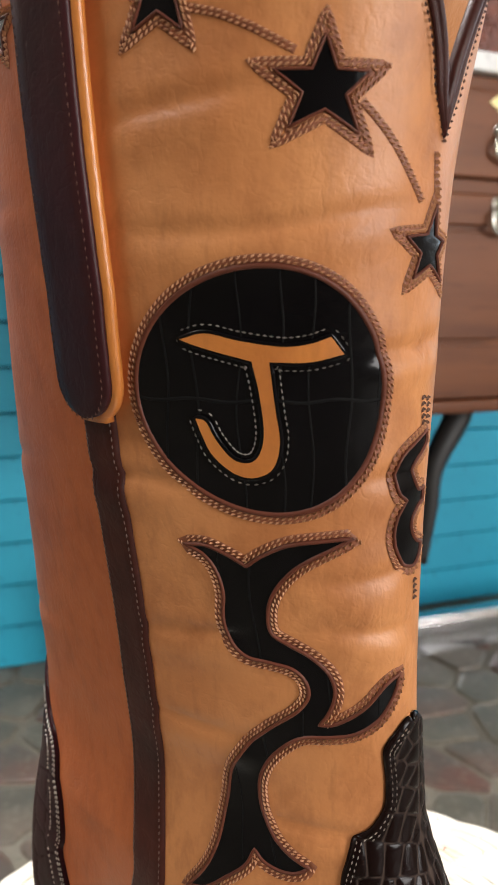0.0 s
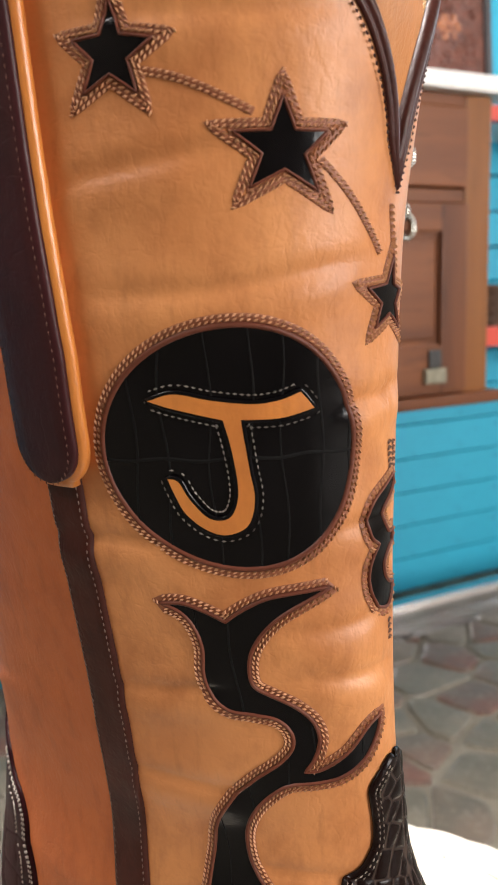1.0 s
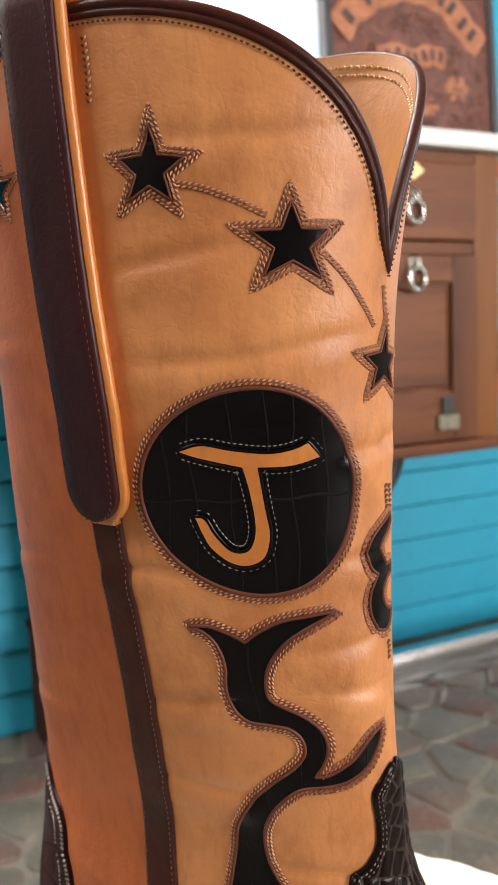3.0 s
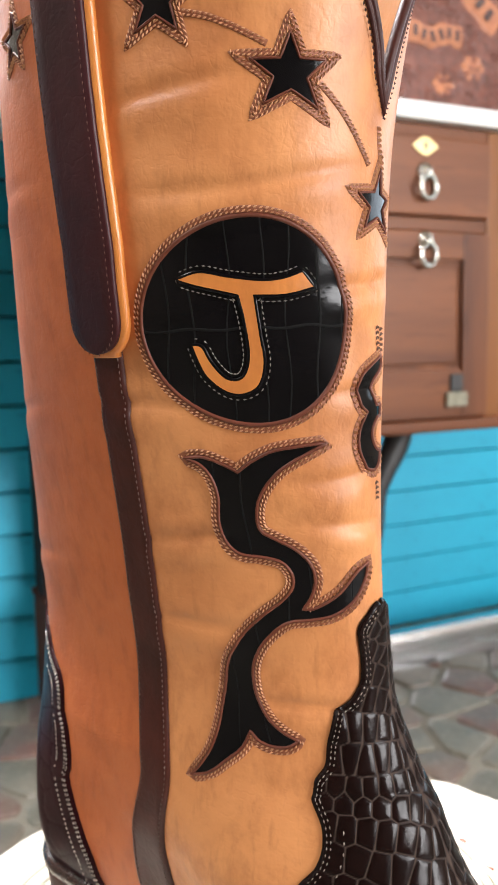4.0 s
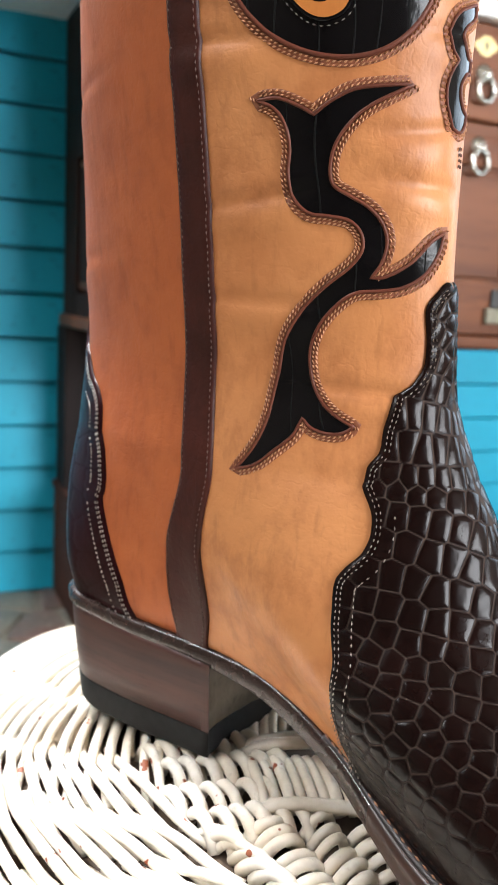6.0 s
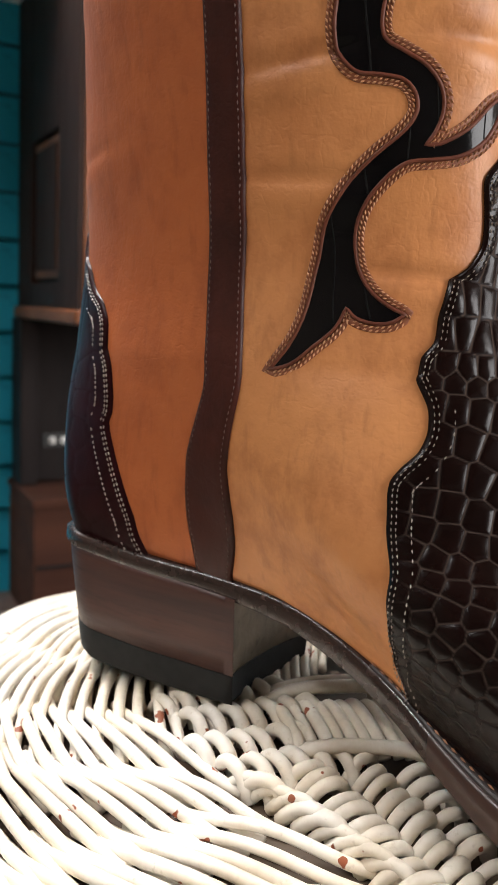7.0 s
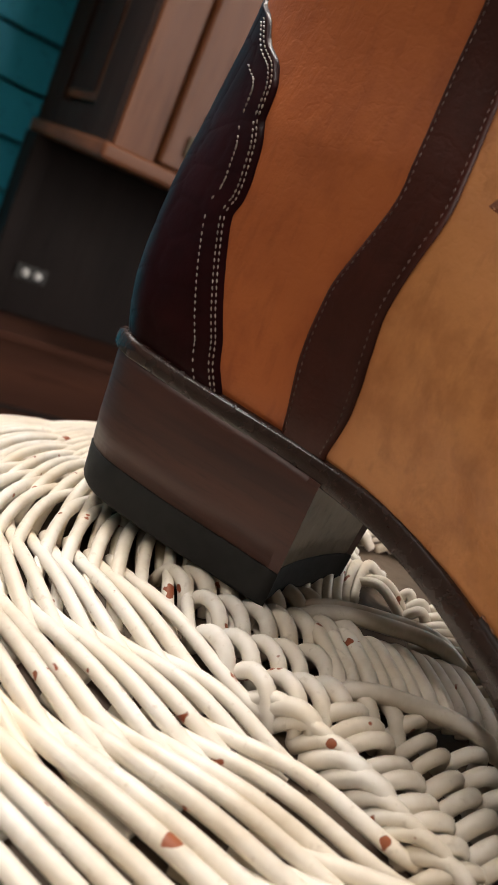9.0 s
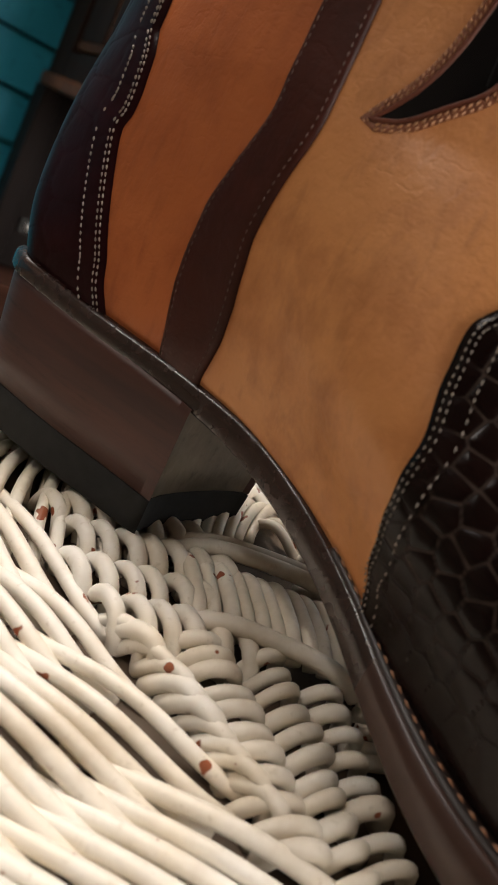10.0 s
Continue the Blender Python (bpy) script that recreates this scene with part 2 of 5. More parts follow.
IRON = surface("black_iron", (0.014, 0.013, 0.013), (0.022, 0.020, 0.018), 0.5, 40, 200, 0.2)
NICKEL = surface("worn_nickel", (0.62, 0.60, 0.54), (0.50, 0.47, 0.40), 0.22, 40, 300, 0.08, metal=1.0)
LATCH = surface("tarnished_latch", (0.26, 0.24, 0.18), (0.15, 0.14, 0.10), 0.55, 60, 300, 0.3, metal=0.6)
BRASS = surface("pale_brass", (0.62, 0.52, 0.26), (0.50, 0.40, 0.18), 0.35, 40, 300, 0.1, metal=0.6)
STEEL = surface("brushed_steel", (0.78, 0.79, 0.80), (0.60, 0.62, 0.64), 0.18, 6, 120, 0.08, metal=1.0, stretch=(0.08, 1, 1))
WHITE = surface("white_paint", (0.78, 0.78, 0.76), (0.72, 0.72, 0.70), 0.4, 4, 80, 0.08)
PLASTER = surface("plaster", (0.24, 0.20, 0.16), (0.20, 0.165, 0.13), 0.7, 3, 60, 0.15)
STONE = stone_paint("flagstone")
MORTAR = surface("mortar", (0.20, 0.180, 0.140), (0.13, 0.115, 0.090), 0.75, 14, 140, 0.5, 0.002)
SIGN_HIDE = surface("tooled_leather", (0.190, 0.060, 0.036), (0.085, 0.026, 0.017), 0.40, 55, 130, 0.9, 0.006, coat=0.2)
SIGN_BAND = surface("tooled_band", (0.46, 0.175, 0.075), (0.30, 0.100, 0.045), 0.40, 60, 150, 0.6, 0.003, coat=0.2)
SIGN_INK = surface("tooled_letter", (0.040, 0.026, 0.028), (0.07, 0.035, 0.03), 0.45, 60, 200)
SIGN_FRAME = surface("dark_frame", (0.028, 0.026, 0.030), (0.040, 0.035, 0.036), 0.45, 30, 200)
RED_PAINT = surface("red_paint", (0.62, 0.070, 0.040), (0.52, 0.055, 0.032), 0.4, 8, 90, 0.1)
BASKET = surface("brown_basket", (0.10, 0.050, 0.026), (0.055, 0.026, 0.014), 0.6, 40, 160, 0.6, 0.002)
BOTTLE_WHITE = surface("bottle_white", (0.72, 0.76, 0.74), (0.66, 0.72, 0.70), 0.3, 20, 100, 0.05)
BOTTLE_GREEN = surface("bottle_green", (0.20, 0.52, 0.16), (0.16, 0.44, 0.13), 0.35, 20, 100, 0.05)
DAYLIGHT = glow("daylight", (1.0, 0.99, 0.96), 3.0)
SOUTH_DAYLIGHT = glow("south_daylight", (0.97, 0.98, 1.0), 0.6)
SIDE_DAYLIGHT = glow("side_daylight", (0.80, 0.91, 1.0), 5.0)


# ---- mesh helpers ----
def mesh_object(name, verts, faces, materials, parent=None, label="", smooth=True):
    me = bpy.data.meshes.new(name)
    me.from_pydata([tuple(map(float, v)) for v in verts], [], faces)
    for m in materials if isinstance(materials, (list, tuple)) else [materials]:
        me.materials.append(m)
    if smooth:
        me.shade_smooth()
    me.update()
    ob = new(name, me)
    if parent:
        ob.parent = parent
    if label:
        tagged(ob, label)
    return ob


def part(name, bm, material, parent, label="", smooth=False):
    me = bpy.data.meshes.new(name)
    bm.to_mesh(me)
    bm.free()
    me.materials.append(material)
    if smooth:
        me.shade_smooth()
    ob = new(name, me)
    if parent:
        ob.parent = parent
    if label:
        tagged(ob, label)
    return ob


def thing(name, label, category, group="", kind="", at=None):
    ob = new(name)
    ob.empty_display_size = 0.05
    if at is not None:
        ob.matrix_world = at
    return tagged(ob, label, category, group, kind)


def box_bm(lo, hi, bevel=0.002, segments=2):
    bm = bmesh.new()
    bmesh.ops.create_cube(bm, size=1)
    for v in bm.verts:
        v.co = Vector([a + (b - a) * (c + 0.5) for a, b, c in zip(lo, hi, v.co)])
    if bevel:
        bmesh.ops.bevel(bm, geom=bm.edges[:], offset=bevel, segments=segments, affect="EDGES", profile=0.6)
    return bm


def grid_faces(rows, cols, closed=False):
    last = cols if closed else cols - 1
    return [(r * cols + c, r * cols + (c + 1) % cols, (r + 1) * cols + (c + 1) % cols, (r + 1) * cols + c)
            for r in range(rows - 1) for c in range(last)]


def sweep(points, radius, sides=8, cap=True, flat=1.0, up=(0, 0, 1)):
    """Vertices and faces of a tube along points; radius is a number or one for each point."""
    p = np.array(points, float)
    t = np.gradient(p, axis=0)
    t /= np.linalg.norm(t, axis=1)[:, None] + 1e-12
    a = np.cross(t, np.array(up, float))
    a /= np.linalg.norm(a, axis=1)[:, None] + 1e-9
    b = np.cross(a, t)
    ang = np.linspace(0, 2 * np.pi, sides, endpoint=False)
    rad = np.broadcast_to(np.asarray(radius, float), (len(p),))[:, None, None]
    v = p[:, None] + rad * (np.cos(ang)[None, :, None] * a[:, None] + flat * np.sin(ang)[None, :, None] * b[:, None])
    faces = grid_faces(len(p), sides, True)
    if cap:
        faces += [tuple(range(sides))[::-1], tuple((len(p) - 1) * sides + i for i in range(sides))]
    return v.reshape(-1, 3), faces

# ---- the room ----
def slab(name, lo, hi, material, label, category, bevel=0.0):
    return tagged(part(name, box_bm(lo, hi, bevel), material, None), label, category, kind="structure")


slab("ceiling", (-3.0, -3.0, 2.7), (3.5, 2.15, 2.8), PLASTER, "plain off-white plastered shop ceiling", "ceiling")
slab("wall_west", (-3.1, -3.0, 0.0), (-3.0, 2.15, 2.7), PLASTER, "plain pale plastered side wall", "wall")
wall_east = thing("wall_east", "plain pale plastered side wall around a wide window", "wall", kind="structure")
for lo, hi in (((3.5, -3.0, 0.0), (3.6, -0.5, 2.7)), ((3.5, 1.8, 0.0), (3.6, 2.15, 2.7)), ((3.5, -0.5, 0.0), (3.6, 1.8, 0.75)), ((3.5, -0.5, 2.2), (3.6, 1.8, 2.7))):
    part("wall_face", box_bm(lo, hi, 0), PLASTER, wall_east)
window_2 = thing("window_2", "white-framed side window with cool daylight", "window", kind="structure")
for lo, hi in (((3.48, -0.5, 0.71), (3.58, 1.8, 0.75)), ((3.52, -0.5, 2.15), (3.58, 1.8, 2.2)), ((3.52, -0.5, 0.75), (3.58, -0.45, 2.15)), ((3.52, 1.75, 0.75), (3.58, 1.8, 2.15)), ((3.53, 0.63, 0.75), (3.57, 0.67, 2.15))):
    part("window_frame", box_bm(lo, hi, 0.004), WHITE, window_2)
tagged(part("backdrop", box_bm((3.9, -1.2, 0.2), (3.92, 2.5, 2.7), 0), SIDE_DAYLIGHT, None), "bright cool daylight outside the side window", "daylight", kind="structure")
wall_south = thing("wall_south", "pale plastered front wall around a wide shop window", "wall", kind="structure")
for lo, hi in (((-3.0, -3.1, 0.0), (0.90, -3.0, 2.7)), ((3.4, -3.1, 0.0), (3.5, -3.0, 2.7)), ((0.90, -3.1, 0.0), (3.4, -3.0, 0.55)), ((0.90, -3.1, 2.35), (3.4, -3.0, 2.7))):
    part("wall_face", box_bm(lo, hi, 0), PLASTER, wall_south)
window_3 = thing("window_3", "wide white-framed shop window with daylight", "window", kind="structure")
for lo, hi in (((0.90, -3.08, 0.55), (3.4, -3.02, 0.60)), ((0.90, -3.08, 2.30), (3.4, -3.02, 2.35)), ((0.90, -3.08, 0.60), (0.95, -3.02, 2.30)), ((3.35, -3.08, 0.60), (3.4, -3.02, 2.30)),
               ((2.12, -3.07, 0.60), (2.18, -3.03, 2.30))):
    part("window_frame", box_bm(lo, hi, 0.004), WHITE, window_3)
tagged(part("backdrop", box_bm((0.2, -3.52, 0.0), (4.2, -3.50, 2.7), 0), SOUTH_DAYLIGHT, None), "soft daylight outside the shop window", "daylight", kind="structure")

# back wall with a wide bright window over the worktop
WIN_L, WIN_R, WIN_B, WIN_T, WIN_Y = -0.9, 1.30, 1.10, 2.35, 2.05
wall_north = thing("wall_north", "pale plastered back wall around a wide window", "wall", kind="structure")
for lo, hi in (((-3.0, WIN_Y, 0.0), (WIN_L, WIN_Y + 0.1, 2.7)), ((WIN_R, WIN_Y, 0.0), (3.5, WIN_Y + 0.1, 2.7)),
               ((WIN_L, WIN_Y, 0.0), (WIN_R, WIN_Y + 0.1, WIN_B)), ((WIN_L, WIN_Y, WIN_T), (WIN_R, WIN_Y + 0.1, 2.7))):
    part("wall_face", box_bm(lo, hi, 0), TEAL if lo[0] == WIN_R else PLASTER, wall_north)
window = thing("window_1", "wide white-framed window full of bright daylight", "window", kind="structure")
for lo, hi in (((WIN_L, WIN_Y - 0.01, WIN_B - 0.04), (WIN_R, WIN_Y + 0.05, WIN_B)), ((WIN_L, WIN_Y + 0.02, WIN_T - 0.05), (WIN_R, WIN_Y + 0.07, WIN_T)),
               ((WIN_L, WIN_Y + 0.02, WIN_B), (WIN_L + 0.05, WIN_Y + 0.07, WIN_T - 0.05)), ((1.235, WIN_Y + 0.02, WIN_B), (WIN_R, WIN_Y + 0.07, WIN_T - 0.05)),
               ((1.055, WIN_Y + 0.03, WIN_B), (1.075, WIN_Y + 0.06, WIN_T - 0.05)), ((0.15, WIN_Y + 0.03, WIN_B), (0.17, WIN_Y + 0.06, WIN_T - 0.05))):
    part("window_frame", box_bm(lo, hi, 0.004), WHITE, window)
tagged(part("backdrop", box_bm((-2.6, 2.9, 0.2), (3.0, 2.92, 3.2), 0), DAYLIGHT, None), "overexposed white daylight outside the window", "daylight", kind="structure")

# counter front: teal clapboards
WALL_Y, BOARD = 1.500, 0.0794
counter_front = thing("wall_boards", "teal painted horizontal clapboard counter front", "wall", kind="structure")
part("backing", box_bm((-3.0, WALL_Y + 0.012, 0.0), (3.5, WALL_Y + 0.05, 1.02), 0), WOOD_DARK, counter_front)


def board_mesh():
    bm = bmesh.new()
    section = [(0.0, 0.006), (-0.0005, 0.001), (-0.0030, 0.0), (-0.010, 0.0006), (-0.0115, 0.0025), (-0.0030, BOARD - 0.0045), (0.0, BOARD - 0.003), (0.010, BOARD - 0.003), (0.010, 0.006)]
    rows = []
    for x in (-3.0, 3.5):
        rows.append([bm.verts.new((x, WALL_Y + y, z)) for y, z in section])
    n = len(section)
    for i in range(n):
        bm.faces.new((rows[0][i], rows[0][(i + 1) % n], rows[1][(i + 1) % n], rows[1][i]))
    bm.faces.new(rows[0][::-1])
    bm.faces.new(rows[1])
    bmesh.ops.recalc_face_normals(bm, faces=bm.faces[:])
    return bm


first = part("board", board_mesh(), TEAL, counter_front)
first.location.z = 0.002
for i in range(1, 13):
    ob = new("board", first.data)
    ob.parent = counter_front
    ob.location = (0, random.uniform(-0.0008, 0.0008), 0.002 + i * BOARD)

# worktop over the boards and the cabinet
worktop = thing("worktop", "thick white worktop slab running above the teal boards", "worktop", kind="structure")
part("slab", box_bm((-3.0, 1.215, 1.021), (0.285, 2.05, 1.049), 0.004), WHITE, worktop)
part("slab", box_bm((0.285, 1.095, 1.021), (1.122, 2.05, 1.049), 0.004), WHITE, worktop)
part("slab", box_bm((1.122, 1.318, 1.029), (3.5, 2.05, 1.053), 0.003), WHITE, worktop)

# brushed steel kick strip along the foot of the boards
kick = thing("baseboard", "shiny brushed steel kick strip on the stone floor", "baseboard", kind="structure")
for section in (((1.266, 0.0), (1.269, 0.028), (1.275, 0.033), (1.276, 0.060), (1.281, 0.070), (1.290, 0.073), (1.312, 0.073), (1.312, 0.0)),):
    bm = bmesh.new()
    ends = [[bm.verts.new((x, y, z)) for y, z in section] for x in (0.80, 3.5)]
    for k in range(len(section)):
        q = (k + 1) % len(section)
        bm.faces.new((ends[0][k], ends[1][k], ends[1][q], ends[0][q]))
    bm.faces.new(ends[0])
    bm.faces.new(ends[1][::-1])
    bmesh.ops.recalc_face_normals(bm, faces=bm.faces[:])
    bmesh.ops.bevel(bm, geom=bm.edges[:], offset=0.003, segments=2, affect="EDGES")
    part("strip", bm, STEEL, kick)


# ---- flagstone floor ----
def clip_polygon(poly, p, n):
    out = []
    for i, a in enumerate(poly):
        b = poly[(i + 1) % len(poly)]
        da, db = (a - p) @ n, (b - p) @ n
        if da <= 0:
            out.append(a)
        if da * db < 0:
            out.append(a + (b - a) * (da / (da - db)))
    return out


def stone_cells(x0, x1, y0, y1, cell, seed):
    rng = random.Random(seed)
    cols, rows = int((x1 - x0) / cell) + 1, int((y1 - y0) / cell) + 1
    seeds = {(i, j): np.array([x0 + (i + 0.5 * (j % 2) + rng.uniform(-0.36, 0.36)) * cell, y0 + (j + rng.uniform(-0.36, 0.36)) * cell])
             for i in range(-2, cols + 2) for j in range(-2, rows + 2)}
    for i in range(cols):
        for j in range(rows):
            c = seeds[i, j]
            poly = [c + np.array(d) * cell * 2 for d in ((-1, -1), (1, -1), (1, 1), (-1, 1))]
            for a in range(-2, 3):
                for b in range(-2, 3):
                    if (a or b) and (i + a, j + b) in seeds:
                        o = seeds[i + a, j + b]
                        d = o - c
                        length = np.linalg.norm(d)
                        poly = clip_polygon(poly, (c + o) / 2 - d / length * rng.uniform(0.003, 0.008), d / length)
            if len(poly) > 2:
                yield c, poly


def stone_shape(c, poly, rng):
    """Rounded slab: wavy outline, bevelled top."""
    dense = []
    n = len(poly)
    for i in range(n):
        a, b, z = poly[i], poly[(i + 1) % n], poly[i - 1]
        dense += [a + (z - a) * 0.16, a + ((b - a) + (z - a)) * 0.045, a + (b - a) * 0.16, a + (b - a) * 0.5 + np.array([rng.uniform(-1, 1), rng.uniform(-1, 1)]) * 0.004]
    rings = []
    for inset, z in ((0.0, -0.02), (0.0, -0.004), (0.03, 0.0005), (0.10, 0.002), (0.5, 0.003)):
        rings.append([(*(q + (c - q) * inset - c), z) for q in dense])
    m = len(dense)
    faces = [(r * m + i, r * m + (i + 1) % m, (r + 1) * m + (i + 1) % m, (r + 1) * m + i) for r in range(4) for i in range(m)]
    faces.append(tuple(4 * m + i for i in range(m)))
    return [v for ring in rings for v in ring], faces


floor = thing("floor", "grey-green and reddish flagstone floor with pale mortar joints", "floor", kind="structure")
part("mortar_bed", box_bm((-3.0, -3.0, -0.06), (3.5, 2.05, -0.004), 0), MORTAR, floor)

# ---- the boot's surface ----
# theta 0 is the back seam, pi the front; h from 0 (welt) over 1 (ankle) to 2 (collar edge).
ANKLE = 0.130
TOE_PROFILE = [(0.0, 0.300, 0.014), (0.10, 0.292, 0.024), (0.22, 0.2735, 0.037), (0.36, 0.2453, 0.052), (0.50, 0.2171, 0.067),
               (0.64, 0.1945, 0.084), (0.78, 0.1823, 0.103), (0.90, 0.1753, 0.119), (1.0, 0.1687, 0.130)]
BACK_PROFILE = [(0.0, -0.0010, 0.060), (0.3, -0.0056, 0.080), (0.6, -0.0072, 0.105), (1.0, -0.0093, 0.130)]
SHAFT = [  # height, back, front, half width, shift to the near side
    (0.130, -0.0093, 0.1687, 0.0370, 0.0), (0.160, -0.0052, 0.1584, 0.0340, 0.0011), (0.200, -0.0021, 0.1568, 0.0366, 0.0049),
    (0.245, 0.0010, 0.1563, 0.0432, 0.0068), (0.290, 0.0042, 0.1572, 0.0497, 0.0080), (0.340, 0.0066, 0.1599, 0.0527, 0.0100),
    (0.390, 0.0064, 0.1652, 0.0562, 0.0095), (0.440, 0.0084, 0.1692, 0.0597, 0.0075)]
PLAN = [(-0.002, 0.0), (0.004, 0.0215), (0.016, 0.0277), (0.04, 0.0285), (0.07, 0.0262), (0.10, 0.0240), (0.13, 0.0254),
        (0.16, 0.0331), (0.19, 0.0412), (0.21, 0.0435), (0.235, 0.0397), (0.26, 0.0286), (0.275, 0.0180), (0.283, 0.0096), (0.286, 0.0)]
FEATHER = [(-0.002, 0.0600), (0.03, 0.0580), (0.07, 0.0556), (0.09, 0.0533), (0.115, 0.0465), (0.14, 0.0355), (0.165, 0.0245),
           (0.19, 0.0172), (0.22, 0.0125), (0.25, 0.0110), (0.286, 0.0140)]


def smooth_at(table, v, column):
    """Monotone cubic through the table's column."""
    xs = np.array([row[0] for row in table])
    ys = np.array([row[column] for row in table])
    d = np.diff(ys) / np.diff(xs)
    m = np.r_[d[0], np.where(d[1:] * d[:-1] > 0, 2 * d[1:] * d[:-1] / (d[1:] + d[:-1] + 1e-12), 0), d[-1]]
    v = np.clip(v, xs[0], xs[-1])
    i = np.clip(np.searchsorted(xs, v) - 1, 0, len(xs) - 2)
    w = xs[i + 1] - xs[i]
    t = (v - xs[i]) / w
    return ((2 * t**3 - 3 * t**2 + 1) * ys[i] + (t**3 - 2 * t**2 + t) * w * m[i]
            + (3 * t**2 - 2 * t**3) * ys[i + 1] + (t**3 - t**2) * w * m[i + 1])


def collar_height(theta):
    """Scalloped top edge: dips at the front and back seams, domes at the sides."""
    turn = np.mod(theta, 2 * np.pi)
    side = np.abs(turn - np.pi) / (np.pi / 2)
    f = np.clip(np.where(side < 1, side, 2 - side), 0, 1)
    low = np.where(side < 1, 0.351, 0.352)
    far = turn > np.pi
    peak, bend = np.where(far, 0.4335, 0.4215), np.where(far, 0.62, 0.60)
    return low + (peak - low) * (1 - (1 - f) ** 2.0) ** bend


# soft creases of the shaft: height, middle and reach in theta, depth
CREASES = [(0.352, 2.00, 0.30, 0.0011), (0.327, 2.35, 0.55, 0.0010), (0.299, 3.10, 0.28, 0.0013), (0.262, 1.80, 0.22, 0.0012), (0.262, 2.98, 0.22, 0.0008),
           (0.238, 2.80, 0.30, 0.0011), (0.222, 2.85, 0.32, 0.0012), (0.215, 1.95, 0.22, 0.0013), (0.186, 1.95, 0.25, 0.0010), (0.158, 2.50, 0.26, 0.0014),
           (0.330, 0.80, 0.40, 0.0004), (0.255, 0.70, 0.50, 0.0005), (0.195, 0.60, 0.50, 0.0005), (0.385, 2.30, 0.45, 0.0008)]


def creases(theta, z):
    total = np.zeros(np.broadcast(theta, z).shape)
    for z0, t0, reach, deep in CREASES:
        d = z - z0 - 0.0022 * np.sin(3.1 * theta + z0 * 90) - 0.004 * (theta - t0)
        along = np.exp(-(((theta - t0) / reach) ** 4))
        total += deep * along * (0.9 * np.exp(-(((d + 0.0062) / 0.0048) ** 2)) - 0.9 * np.exp(-((d / 0.0017) ** 2)) + 0.35 * np.exp(-(((d - 0.005) / 0.004) ** 2)))
    return total


def boot_point(theta, h):
    """Point of the boot's outer leather in its own metres: x to the toe, near side at minus y."""
    theta, h = np.broadcast_arrays(np.asarray(theta, float), np.asarray(h, float))
    s = (1 - np.cos(theta)) / 2
    side = np.sin(theta)
    # foot
    k = np.clip(h, 0, 1)
    xf, zf = smooth_at(TOE_PROFILE, k, 1), smooth_at(TOE_PROFILE, k, 2)
    xb, zb = smooth_at(BACK_PROFILE, k, 1), smooth_at(BACK_PROFILE, k, 2)
    x = xb + (xf - xb) * s
    x0 = -0.002 + 0.288 * s
    plan = smooth_at(PLAN, x0, 1)
    oval = 0.037 * np.abs(side)
    e = np.clip(k, 0, 1) ** 1.25
    wide = (plan * (1 - e) + oval * e) * (1 + 0.16 * np.sin(np.pi * k ** 0.8) * (1 - 0.3 * s))
    z = zb + (zf - zb) * s
    z = z + (1 - k) ** 2.2 * (smooth_at(FEATHER, x0, 1) - (0.060 + (0.014 - 0.060) * s))
    y = -wide * np.sign(side)
    # shaft
    top = collar_height(theta)
    zs = ANKLE + np.clip(h - 1, 0, 1.2) * (top - ANKLE)
    xb, xf = smooth_at(SHAFT, zs, 1), smooth_at(SHAFT, zs, 2)
    xs = xb + (xf - xb) * s
    ys = -(smooth_at(SHAFT, zs, 3) * side + smooth_at(SHAFT, zs, 4))
    fold = creases(np.mod(theta, 2 * np.pi), zs)
    xs, ys = xs - fold * np.cos(theta), ys - fold * side
    flare = np.clip(-side, 0, 1) * np.clip(-np.cos(theta), 0, 1) * 2 * np.clip((zs - 0.335) / 0.085, 0, 1) ** 1.5
    xs, ys = xs + 0.0045 * flare, ys + 0.003 * flare
    up = h > 1
    return np.stack([np.where(up, xs, x), np.where(up, ys, y), np.where(up, zs, z)], -1)


def boot_normal(theta, h):
    d = 1e-3
    a = boot_point(np.asarray(theta) + d, h) - boot_point(np.asarray(theta) - d, h)
    b = boot_point(theta, np.asarray(h) + d) - boot_point(theta, np.asarray(h) - d)
    n = np.cross(a, b)
    return n / (np.linalg.norm(n, axis=-1, keepdims=True) + 1e-12)


def boot_at(theta, h, lift=0.0):
    return boot_point(theta, h) + boot_normal(theta, h) * np.asarray(lift)[..., None]


BOOT_POSE = pose(0.0670, 0.3196, 0.388, 0, 0, -62.06)

# ---- outlines of the inlays: theta and height ----
LETTER_BAR = [(2.04, 0.2986), (2.136, 0.3003), (2.26, 0.2987), (2.413, 0.2975), (2.521, 0.2982), (2.607, 0.3)]
LETTER_END = [(2.607, 0.3), (2.664, 0.2958)]
LETTER_UNDER = [(2.664, 0.2958), (2.522, 0.2938), (2.369, 0.2937)]
LETTER_STEM = [(2.369, 0.2937), (2.39, 0.2816), (2.403, 0.2736), (2.372, 0.2669), (2.295, 0.2642), (2.217, 0.2652), (2.142, 0.2695), (2.108, 0.2744), (2.086, 0.2789)]
LETTER_INSIDE = [(2.086, 0.2789), (2.124, 0.2782), (2.159, 0.2736), (2.22, 0.2688), (2.285, 0.2682), (2.326, 0.271), (2.343, 0.2768), (2.328, 0.2866), (2.304, 0.2938)]
LETTER_LEFT = [(2.304, 0.2938), (2.209, 0.2953), (2.11, 0.297), (2.04, 0.2986)]
FLOURISH_CROWN_LEFT = [(1.983, 0.2431), (2.074, 0.2436), (2.166, 0.2414), (2.234, 0.239)]
